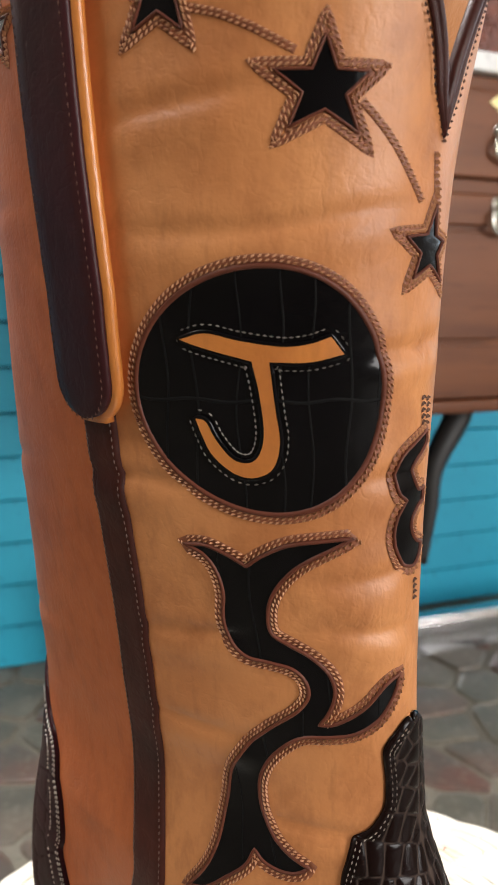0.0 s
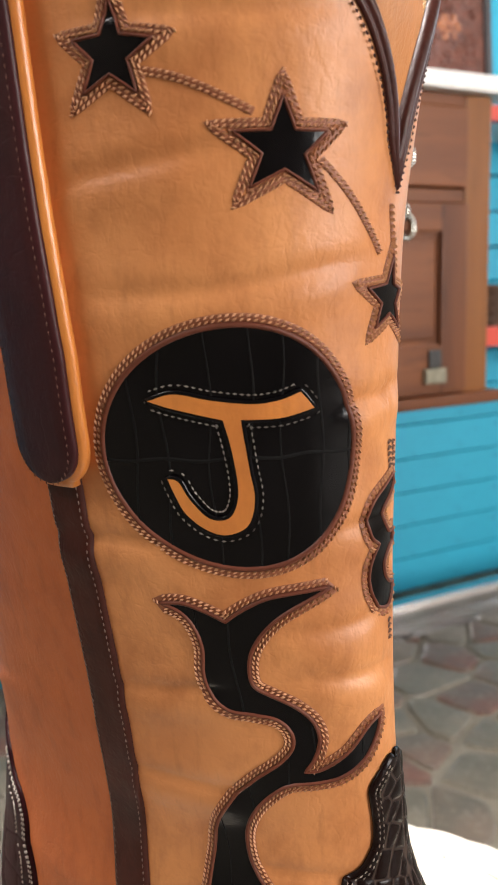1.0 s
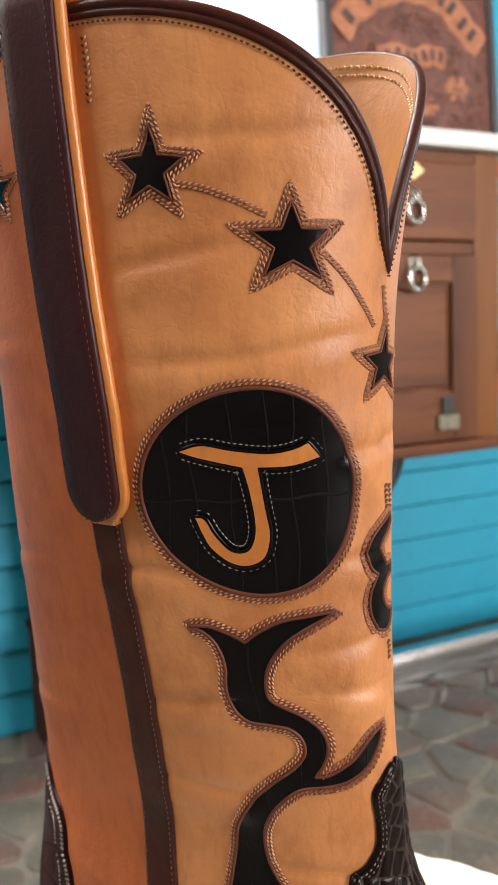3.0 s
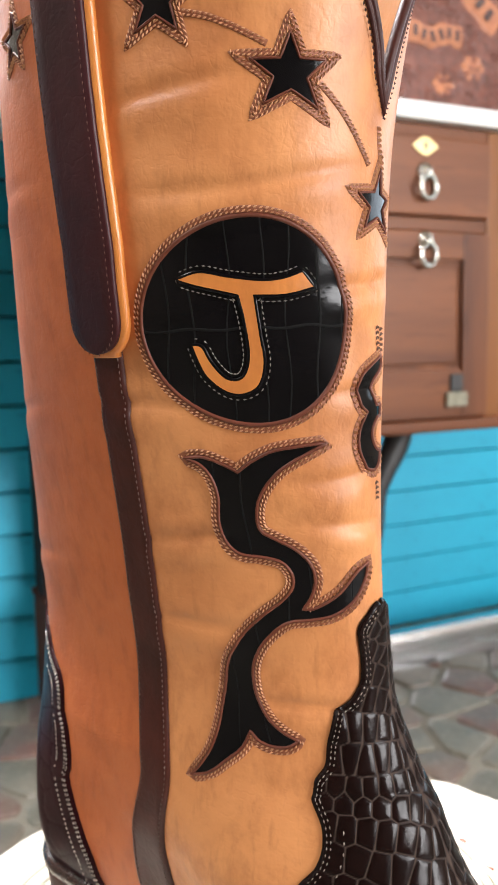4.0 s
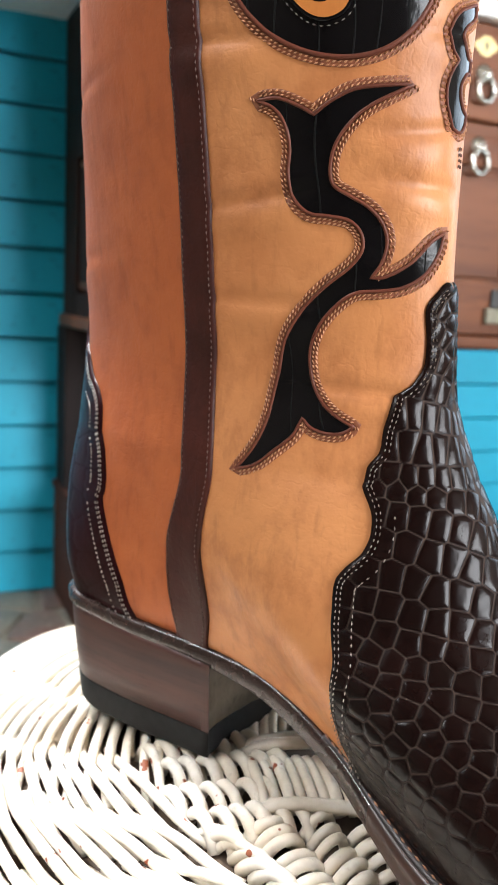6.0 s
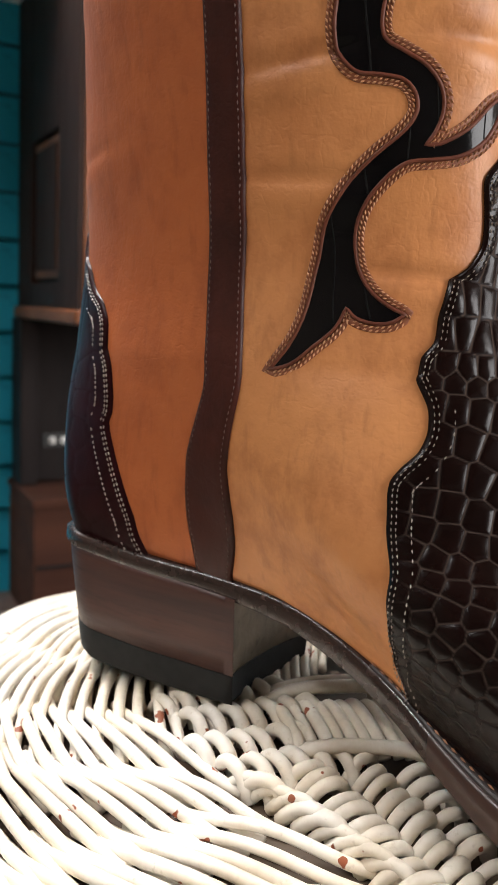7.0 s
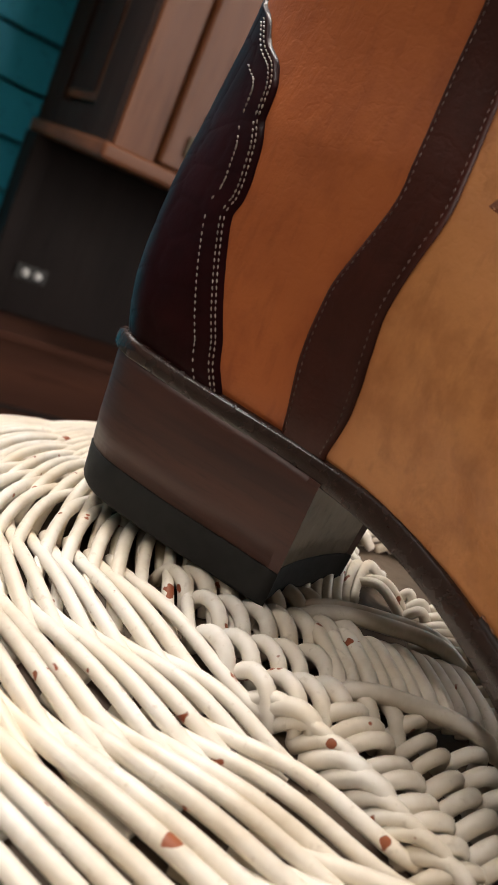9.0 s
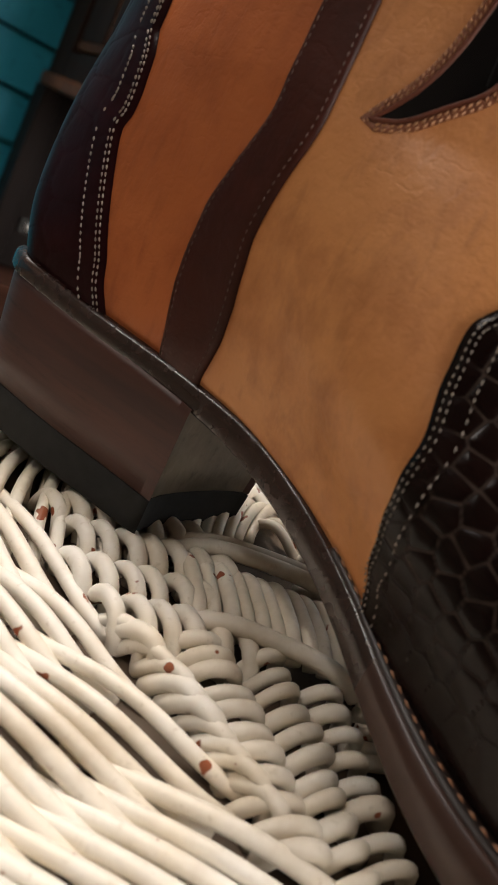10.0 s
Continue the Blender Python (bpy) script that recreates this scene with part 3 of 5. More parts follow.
FLOURISH_CROWN_RIGHT = [(2.234, 0.239), (2.304, 0.2424), (2.419, 0.2459), (2.57, 0.2473), (2.724, 0.2481)]
FLOURISH_WAVE = [(2.724, 0.2481), (2.505, 0.242), (2.397, 0.2368), (2.327, 0.2304), (2.305, 0.2242), (2.319, 0.2196), (2.39, 0.2169), (2.493, 0.2135), (2.571, 0.2087), (2.594, 0.2032), (2.561, 0.1974), (2.506, 0.1931)]
FLOURISH_HOOK_IN = [(2.506, 0.1931), (2.592, 0.1938), (2.75, 0.1983), (2.896, 0.2047), (3.019, 0.2077)]
FLOURISH_HOOK_OUT = [(3.019, 0.2077), (2.982, 0.2024), (2.862, 0.1954), (2.701, 0.1909), (2.551, 0.1894), (2.419, 0.1884), (2.322, 0.1843), (2.237, 0.178), (2.191, 0.1705), (2.193, 0.1615), (2.236, 0.154), (2.299, 0.1496), (2.379, 0.1467)]
FLOURISH_FOOT_RIGHT = [(2.379, 0.1467), (2.312, 0.1443), (2.238, 0.1438), (2.171, 0.1451), (2.137, 0.1479)]
FLOURISH_FOOT_LEFT = [(2.137, 0.1479), (2.081, 0.142), (1.986, 0.1363), (1.896, 0.1309), (1.801, 0.1277)]
FLOURISH_BACK = [(1.801, 0.1277), (1.907, 0.1378), (1.982, 0.1484), (2.033, 0.161), (2.069, 0.1726), (2.157, 0.1823), (2.271, 0.1899), (2.399, 0.1963), (2.459, 0.2012), (2.454, 0.206), (2.396, 0.2096), (2.294, 0.2108), (2.196, 0.2116), (2.131, 0.216), (2.113, 0.2227), (2.124, 0.2301), (2.105, 0.2365), (2.057, 0.2409), (1.983, 0.2431)]


# ---- the boot ----
boot = thing("cowboy_boot", "tall tan leather cowboy boot with black inlays on a wicker stool", "boot", at=BOOT_POSE)
PI = math.pi


def h_of(theta, g):
    """Height in metres over the sole (shaft) or share of the foot, turned into h."""
    g = np.asarray(g, float)
    return np.where(g <= ANKLE, g / ANKLE, 1 + (g - ANKLE) / (collar_height(theta) - ANKLE))


def on_boot(theta, g, lift=0.0):
    theta = np.asarray(theta, float)
    return boot_at(theta, h_of(theta, g), np.broadcast_to(np.asarray(lift, float), theta.shape))


def normal_on(theta, g):
    return boot_normal(np.asarray(theta, float), h_of(theta, g))


def spline(points, steps=6):
    """Catmull-Rom through the points."""
    p = np.array(points, float)
    if len(p) == 2:
        return np.array([p[0] + (p[1] - p[0]) * t for t in np.linspace(0, 1, steps + 1)])
    q = np.vstack([2 * p[0] - p[1], p, 2 * p[-1] - p[-2]])
    out = []
    for i in range(1, len(q) - 2):
        a, b, c, d = q[i - 1:i + 3]
        for t in np.linspace(0, 1, steps, endpoint=False):
            out.append(0.5 * (2 * b + (c - a) * t + (2 * a - 5 * b + 4 * c - d) * t * t + (3 * b - a - 3 * c + d) * t**3))
    return np.array(out + [p[-1]])


def outline(*segments, steps=6):
    """Closed outline from open segments that meet in corners."""
    return np.vstack([spline(s, steps)[:-1] for s in segments])


def patch(name, shape, material, parent, lift, label="", groove=None):
    """Filled outline in theta and height, laid on the boot."""
    bm = bmesh.new()
    scale = 0.07
    bm.faces.new([bm.verts.new((a * scale, g, 0)) for a, g in shape])
    bm.normal_update()
    bmesh.ops.triangulate(bm, faces=bm.faces[:])
    lo, hi = shape.min(0), shape.max(0)
    for axis, step, a, b in ((0, 0.0026, lo[0] * scale, hi[0] * scale), (1, 0.0026, lo[1], hi[1])):
        normal = (1, 0, 0) if axis == 0 else (0, 1, 0)
        for v in np.arange(a + step, b, step):
            co = (v, 0, 0) if axis == 0 else (0, v, 0)
            bmesh.ops.bisect_plane(bm, geom=bm.verts[:] + bm.edges[:] + bm.faces[:], plane_co=co, plane_no=normal)
    flat = np.array([v.co[:] for v in bm.verts])
    place = on_boot(flat[:, 0] / scale, flat[:, 1], lift)
    marks = groove(flat[:, 0] / scale, flat[:, 1]) if groove else np.zeros(len(flat))
    if groove:
        place -= normal_on(flat[:, 0] / scale, flat[:, 1]) * (marks * 0.00025)[:, None]
    for v, p in zip(bm.verts, place):
        v.co = Vector(p)
    ob = part(name, bm, material, parent, label, True)
    layer = ob.data.attributes.new("groove", "FLOAT", "POINT")
    layer.data.foreach_set("value", marks.astype(np.float32))
    return ob


def frame_along(shape, closed, lift):
    theta, g = shape[:, 0], shape[:, 1]
    p, n = on_boot(theta, g, lift), normal_on(theta, g)
    t = (np.roll(p, -1, 0) - np.roll(p, 1, 0)) if closed else np.gradient(p, axis=0)
    t /= np.linalg.norm(t, axis=1)[:, None] + 1e-12
    return p, n, np.cross(n, t)


def ridge(name, shape, width, height, material, parent, shift=0.0, lift=0.0003, closed=True, label=""):
    """Rounded bead along an outline; shift moves it sideways."""
    p, n, side = frame_along(shape, closed, lift)
    section = [(-0.5, -0.4), (-0.42, 0.45), (-0.2, 0.9), (0.1, 1.0), (0.36, 0.6), (0.5, -0.4)]
    v = np.stack([p + side * (shift + a * width) + n * (b * height) for a, b in section], 1)
    rows, cols = v.shape[:2]
    faces = [(r * cols + c, r * cols + c + 1, ((r + 1) % rows) * cols + c + 1, ((r + 1) % rows) * cols + c)
             for r in range(rows if closed else rows - 1) for c in range(cols - 1)]
    return mesh_object(name, v.reshape(-1, 3), faces, material, parent, label)


def resample(p, n, side, spacing, closed):
    if closed:
        p, n, side = (np.vstack([a, a[:1]]) for a in (p, n, side))
    d = np.r_[0, np.cumsum(np.linalg.norm(np.diff(p, axis=0), axis=1))]
    at = np.arange(spacing / 2, d[-1], spacing)
    return [np.stack([np.interp(at, d, a[:, k]) for k in range(3)], 1) for a in (p, n, side)]


def stitches(name, shape, parent, shift=0.0, spacing=0.0019, length=0.0015, width=0.0006, slant=0.0, material=None, lift=0.0005, closed=True, height=0.00055):
    """One row of thread: a small pointed bead for each stitch."""
    p, n, side = resample(*frame_along(shape, closed, lift), spacing, closed)
    verts, faces = [], []
    for c, up, s in zip(p, n, side):
        c = c + s * shift
        along = np.cross(s, up)
        a = along * math.cos(slant) + s * math.sin(slant)
        b = np.cross(up, a)
        k = len(verts)
        for u, v, w in ((-0.5, 0, 0), (0, -0.5, 0), (0.5, 0, 0), (0, 0.5, 0), (-0.22, 0, 1), (0.22, 0, 1)):
            verts.append(c + a * (u * length) + b * (v * width) + up * (w * height))
        faces += [(k, k + 1, k + 4), (k + 1, k + 5, k + 4), (k + 1, k + 2, k + 5), (k + 2, k + 3, k + 5), (k + 3, k + 4, k + 5), (k + 3, k, k + 4)]
    return tagged(mesh_object(name, verts, faces, material or THREAD, parent, smooth=False), kind="stuff")


def seam(shape, parent, shift, closed, name="stitching", rows=(0.00055, -0.00055)):
    """Close rows of thread on a pressed brown bed."""
    ridge("seam_bed", shape, 0.0010 * len(rows), 0.00014, SEAM_BED, parent, shift, 0.0001, closed)
    for side in rows:
        stitches(name, shape, parent, shift + side, 0.00160, 0.00155, 0.00070, 0.55, THREAD_LIGHT, 0.00022, closed, 0.00055)


# leather skins
COLS = 192
ring = np.linspace(0, 2 * PI, COLS, endpoint=False)


def skin(name, rows, cols, material, label, lift=0.0, closed=False, span=None):
    th, hh = np.meshgrid(cols, rows)
    if span:
        a, b = span(np.asarray(rows))
        th = a[:, None] + (b - a)[:, None] * th
    v = boot_at(th, hh, np.full(th.shape, lift))
    return mesh_object(name, v.reshape(-1, 3), grid_faces(len(rows), len(cols), closed), material, boot, label)


LEVELS = np.r_[np.linspace(0.0, 1.0, 44), np.linspace(1.0, 2.0, 150)[1:]]
STRIP = [(0.0, 1.000, 1.106), (0.10, 1.030, 1.145), (0.20, 1.068, 1.203), (0.31, 1.110, 1.276), (0.42, 1.170, 1.345), (0.53, 1.245, 1.430), (0.64, 1.330, 1.500), (0.76, 1.413, 1.575),
         (0.88, 1.495, 1.650), (1.01, 1.552, 1.711), (1.16, 1.563, 1.735), (1.29, 1.585, 1.752), (1.41, 1.587, 1.744), (1.55, 1.575, 1.735), (1.99, 1.500, 1.640)]


def strip_at(rows, column):
    """Edge of the side strip, with its bends eased."""
    return sum(smooth_at(STRIP, np.asarray(rows) + d, column) for d in np.linspace(-0.13, 0.13, 11)) / 11


def seam_theta(rows):
    return (strip_at(rows, 1) + strip_at(rows, 2)) / 2


skin("front_panel", LEVELS, np.linspace(0, 1, 200), TAN, "smooth tan leather front panel with soft creases", span=lambda r: (seam_theta(r), 2 * PI - seam_theta(r)))
skin("back_panel", LEVELS, np.linspace(0, 1, 110), TAN_SHADED, "tan leather back panel, coloured redder and darker for shade", span=lambda r: (-seam_theta(r), seam_theta(r)))
skin("lining", np.linspace(1.1, 2.0, 40), ring, LINING, "orange tan leather lining", -0.0021, True)

# collar binding
edge_t = np.linspace(0, 2 * PI, 360, endpoint=False)
edge_p, edge_n = boot_point(edge_t, 2.0), boot_normal(edge_t, 1.995)
edge_d = np.roll(edge_p, -1, 0) - np.roll(edge_p, 1, 0)
edge_d /= np.linalg.norm(edge_d, axis=1)[:, None]
edge_down = np.cross(edge_d, edge_n)
edge_down *= np.sign(-edge_down[:, 2:3] + 1e-9)
binding = [(0.0058, 0.0002), (0.0054, 0.0009), (0.0044, 0.0013), (0.0035, 0.0009), (0.0031, 0.0003), (0.0026, 0.0010), (0.0016, 0.0015), (0.0004, 0.0013), (-0.0007, 0.0006), (-0.0010, -0.0004), (-0.0009, -0.0016), (-0.0002, -0.0023), (0.0006, -0.0025), (0.0009, -0.0021)]
v = np.stack([edge_p + edge_down * d * 0.72 + edge_n * w * 0.85 for d, w in binding], 1)
mesh_object("collar_binding", v.reshape(-1, 3), [(a, d, c, b) for a, b, c, d in (
    (r * 14 + k, r * 14 + k + 1, ((r + 1) % 360) * 14 + k + 1, ((r + 1) % 360) * 14 + k) for r in range(360) for k in range(13))], BROWN, boot, "dark brown rolled collar binding")
for shift, mat, sp in ((0.0053, THREAD_DARK, 0.0017),):
    verts = []
    p = edge_p + edge_down * shift + edge_n * (0.0004 if shift > 0.005 else 0.0014)
    n_, s_ = edge_n, edge_down
    p, n_, s_ = resample(p, n_, s_, sp, True)
    faces = []
    for c, up, s in zip(p, n_, s_):
        a = np.cross(s, up)
        k = len(verts)
        for u, w_, z_ in ((-0.5, 0, 0), (0, -0.5, 0), (0.5, 0, 0), (0, 0.5, 0), (0, 0, 1)):
            verts.append(c + a * (u * 0.0013) + s * (w_ * 0.0009) + up * (z_ * 0.0005))
        faces += [(k, k + 1, k + 4), (k + 1, k + 2, k + 4), (k + 2, k + 3, k + 4), (k + 3, k, k + 4)]
    tagged(mesh_object("collar_stitching", verts, faces, mat, boot, smooth=False), kind="stuff")
# pale zigzag rows on the lining under the edge
for depth in (0.0048, 0.0078):
    p, n_, s_ = resample(edge_p + edge_down * depth - edge_n * 0.0024, -edge_n, edge_down, 0.0017, True)
    verts, faces = [], []
    for i, (c, up, s) in enumerate(zip(p, n_, s_)):
        a = np.cross(s, up) * 0.8 + s * (0.6 if i % 2 else -0.6)
        b = np.cross(up, a)
        k = len(verts)
        for u, w_, z_ in ((-0.5, 0, 0), (0, -0.5, 0), (0.5, 0, 0), (0, 0.5, 0), (0, 0, 1)):
            verts.append(c + a * (u * 0.0022) + b * (w_ * 0.0010) + up * (z_ * 0.0006))
        faces += [(k, k + 1, k + 4), (k + 1, k + 2, k + 4), (k + 2, k + 3, k + 4), (k + 3, k, k + 4)]
    tagged(mesh_object("lining_stitching", verts, faces, THREAD_GOLD, boot, smooth=False), kind="stuff")

# side seam strips
def seam_strip(sign):
    hs = np.r_[np.linspace(0.0, 1.0, 40), np.linspace(1.0, 1.985, 80)[1:]]
    a, b = strip_at(hs, 1), strip_at(hs, 2)
    section = [(0.0, -0.0003), (0.02, 0.0010), (0.10, 0.0015), (0.30, 0.0014), (0.5, 0.0015), (0.70, 0.0014), (0.90, 0.0015), (0.98, 0.0010), (1.0, -0.0003)]
    v = np.stack([boot_at(sign * (a + (b - a) * u), hs, np.full(hs.shape, w)) for u, w in section], 1)
    faces = grid_faces(len(hs), len(section))
    ob = mesh_object("side_strip", v.reshape(-1, 3), faces if sign > 0 else [f[::-1] for f in faces], BROWN, boot, "dark brown leather strip over the side seam")
    if sign > 0:
        gs = np.where(hs <= 1, ANKLE * hs, 0)
        for u in (0.10, 0.90):
            th = a + (b - a) * u
            g = np.where(hs <= 1, ANKLE * hs, ANKLE + (hs - 1) * (collar_height(th) - ANKLE))
            stitches("strip_stitching", np.stack([th, g], 1), ob, 0, 0.0021, 0.0014, 0.0006, 0, THREAD_STRIP, 0.0015, False, 0.0003)
    return ob


seam_strip(1)
seam_strip(-1)


# pull straps
def pull_strap(sign):
    crest = 0.421 if sign > 0 else 0.433
    z = 0.277 + (crest - 0.277) * np.linspace(0, 1, 56) ** 2
    mid = np.interp(z, [0.277, 0.31, 0.35, crest], [1.632, 1.632, 1.590, 1.520])
    if sign < 0:
        mid = mid - 0.18
    rise = np.interp(z, [0.277, 0.30, 0.36, crest], [0.0026, 0.0036, 0.0048, 0.0052])
    path = on_boot(sign * mid, z, rise)
    out = normal_on(sign * mid, z)
    across = np.gradient(on_boot(sign * mid[-1] + np.array([-0.01, 0.0, 0.01]), crest - 0.006), axis=0)[1]
    across /= np.linalg.norm(across)
    top, o = path[-1], out[-1] * np.array([1, 1, 0.0])
    o /= np.linalg.norm(o)
    ang = np.linspace(0.15, PI, 14)
    loop = top + o * (np.cos(ang)[:, None] - 1) * 0.0075 + np.array([0, 0, 1]) * (np.sin(ang) * (0.0115 if sign > 0 else 0.0090))[:, None]
    down = loop[-1] + np.array([0, 0, -1]) * np.linspace(0.004, 0.045, 8)[:, None] - o * 0.0005
    line = np.vstack([path, loop, down])
    normal = np.vstack([out, o * np.cos(ang)[:, None] + np.array([0, 0, 1]) * np.sin(ang)[:, None], np.repeat(-o[None], 8, 0)])
    length = np.r_[0, np.cumsum(np.linalg.norm(np.diff(line, axis=0), axis=1))]
    strap = None
    for name, wide, low, high, material, label, shift in (
            ("pull_strap", 0.0112, 0.0, 0.0018, MAROON, "dark maroon leather pull strap with a rounded end", 0.0014),
            ("strap_backing", 0.0119, -0.0026, -0.0001, EDGE_TAN, "orange tan backing showing along the strap's edge", 0.0026)):
        grow = 0.0 if name == "pull_strap" else 0.0014
        half = wide * np.sqrt(np.clip(1 - np.clip(1 - (length + grow) / (wide + grow), 0, 1) ** 2.2, 0.0004, 1))
        start = line - (line[1] - line[0]) / np.linalg.norm(line[1] - line[0]) * grow * (length[:, None] < 1e-9)
        section = [(-1, low), (-1, high * 0.5 + low * 0.5), (-0.93, high), (-0.5, high + 0.0003), (0, high + 0.0004), (0.5, high + 0.0003), (0.93, high), (1, high * 0.5 + low * 0.5), (1, low)]
        v = np.stack([start + across * (sign * (half * u + shift))[:, None] + normal * w for u, w in section], 1)
        rows, cols = v.shape[:2]
        faces = grid_faces(rows, cols, True) + [tuple(range(cols))[::-1], tuple((rows - 1) * cols + i for i in range(cols))]
        ob = mesh_object(name, v.reshape(-1, 3), faces, material, boot if strap is None else strap, label)
        strap = strap or ob
    # thread along both edges
    for u in (-0.84, 0.84):
        verts, faces = [], []
        wide = 0.0112
        half = wide * np.sqrt(np.clip(1 - np.clip(1 - length / wide, 0, 1) ** 2.2, 0.0004, 1))
        p = line + across * (sign * (half * u + 0.0014))[:, None] + normal * 0.0021
        p, n_, s_ = resample(p[:68], normal[:68], np.repeat(across[None], 68, 0), 0.0022, False)
        for c, up, s in zip(p, n_, s_):
            a = np.cross(s, up)
            k = len(verts)
            for uu, w_, z_ in ((-0.5, 0, 0), (0, -0.5, 0), (0.5, 0, 0), (0, 0.5, 0), (0, 0, 1)):
                verts.append(c + a * (uu * 0.0014) + s * (w_ * 0.0006) + up * (z_ * 0.0003))
            faces += [(k, k + 1, k + 4), (k + 1, k + 2, k + 4), (k + 2, k + 3, k + 4), (k + 3, k, k + 4)]
        tagged(mesh_object("strap_stitching", verts, faces, THREAD_DARK, strap, smooth=False), kind="stuff")


pull_strap(1)
pull_strap(-1)


# inlays
def inlay(name, shape, label, rim=0.0024, rows=((0.0026, 0.5),), thread=None, groove=None, spacing=0.0018):
    """Black hide under a cut-out: sunken patch, folded brown edge, slanted rows of thread around it."""
    area = np.sum(shape[:, 0] * np.roll(shape[:, 1], -1) - np.roll(shape[:, 0], -1) * shape[:, 1])
    if area < 0:
        shape = shape[::-1]
    ob = patch(name, shape, BLACK_HIDE, boot, 0.00035, label, groove)
    ridge("rim", shape, rim * 0.60, 0.0006, RIM, ob, 0.0)
    for shift, slant in rows:
        seam(shape, ob, -shift - 0.0004 * (spacing < 0.00185), True, rows=(0.00055, -0.00055) if spacing < 0.00185 else (0.0,))
    return ob


def inside(shape, a, g):
    x, y = shape[:, 0], shape[:, 1]
    x2, y2 = np.roll(x, -1), np.roll(y, -1)
    cross = (y > g) != (y2 > g)
    return np.sum(cross & (a < (x2 - x) * (g - y) / np.where(y2 == y, 1e-9, y2 - y) + x)) % 2 == 1


def furrow(shape, line, parent, width, height=0.00006):
    """Faint line of the hide's plates, kept to the part that lies inside the outline."""
    keep = np.array([inside(shape, a, g) for a, g in line])
    start = None
    for k in range(len(line) + 1):
        on = k < len(line) and keep[k]
        if on and start is None:
            start = k
        if not on and start is not None:
            if k - start > 4:
                ridge("furrow", line[start:k], width, height, FURROW, parent, 0.0, 0.0004, False)
            start = None


def plate_lines(shape, parent, first, pitch, seed):
    r = random.Random(seed)
    z = np.linspace(shape[:, 1].min(), shape[:, 1].max(), 70)
    theta = first
    while theta < shape[:, 0].max():
        w = r.uniform(0, 6)
        furrow(shape, np.stack([theta + 0.012 * np.sin(z * 160 + w) + 0.15 * (z - z.mean()), z], 1), parent, r.uniform(0.0004, 0.0007))
        theta += pitch * r.uniform(0.75, 1.3)


circle_t = np.linspace(0, 2 * PI, 96, endpoint=False)
circle = np.stack([2.357 + 0.508 * np.cos(circle_t), 0.2853 + 0.0311 * np.sin(circle_t)], 1)
disc = inlay("round_inlay", circle, "round black hide inlay with an orange letter J", 0.0026, ((0.0014, 0.95),))
letter = outline(LETTER_BAR, LETTER_END, LETTER_UNDER, LETTER_STEM, LETTER_INSIDE, LETTER_LEFT)
if np.sum(letter[:, 0] * np.roll(letter[:, 1], -1) - np.roll(letter[:, 0], -1) * letter[:, 1]) < 0:
    letter = letter[::-1]
patch("letter", letter, EDGE_TAN, disc, 0.0013, "orange tan leather letter J")
ridge("letter_edge", letter, 0.0012, 0.0004, BLACK_HIDE, disc, -0.0004, 0.0009)
stitches("letter_stitching", letter, disc, -0.0021, 0.0017, 0.0013, 0.0005, 0.0, THREAD_GREY, 0.0005, height=0.0004)

flourish = outline(FLOURISH_CROWN_LEFT, FLOURISH_CROWN_RIGHT, FLOURISH_WAVE, FLOURISH_HOOK_IN, FLOURISH_HOOK_OUT,
                   FLOURISH_FOOT_RIGHT, FLOURISH_FOOT_LEFT, FLOURISH_BACK, steps=5)
curl = inlay("flourish_inlay", flourish, "curling black hide flourish inlay with stitched brown edges", 0.0021, ((0.0012, 0.95),))


plate_lines(flourish, curl, 1.95, 0.15, 4)
plate_lines(circle, disc, 1.97, 0.145, 2)
across = np.linspace(1.86, 2.86, 90)
for dz, wide in ((0.0, 0.0009),):
    furrow(circle, np.stack([across, 0.2838 + dz + 0.0014 * (across - 2.35) + 0.0004 * np.sin(across * 22 + dz * 900)], 1), disc, wide, 0.00012)


def star(tips, inner=0.42):
    tips = np.array(tips, float)
    c = tips.mean(0)
    pts = []
    for i in range(5):
        a, b = tips[i], tips[(i + 1) % 5]
        pts += [a, c + ((a + b) / 2 - c) * inner / 0.809]
    dense = []
    for i in range(10):
        a, b = np.array(pts[i]), np.array(pts[(i + 1) % 10])
        dense += [a + (b - a) * t for t in np.linspace(0, 1, 6, endpoint=False)]
    return np.array(dense), c


STARS = [((1.978, 0.3872), (2.110, 0.3782), (2.060, 0.3676), (1.884, 0.3683), (1.858, 0.3795)),
         ((2.530, 0.3658), (2.708, 0.3588), (2.684, 0.3458), (2.424, 0.3467), (2.362, 0.3586)),
         ((3.170, 0.3318), (3.292, 0.3234), (3.290, 0.3134), (3.022, 0.3140), (2.958, 0.3237)),
         ((1.160, 0.3866), (1.278, 0.3806), (1.215, 0.3715), (1.090, 0.3715), (1.050, 0.3800))]
for tips in STARS:
    shape, c = star(tips)
    ob = inlay("star_inlay", shape, "five-pointed black hide star inlay with stitched brown edge", 0.0014, ((0.0010, 0.95),), spacing=0.0019)
    wide, _ = star([c + (np.array(t) - c) * 1.46 for t in tips], 0.41)
    seam(wide[::-1], ob, 0.0, True)

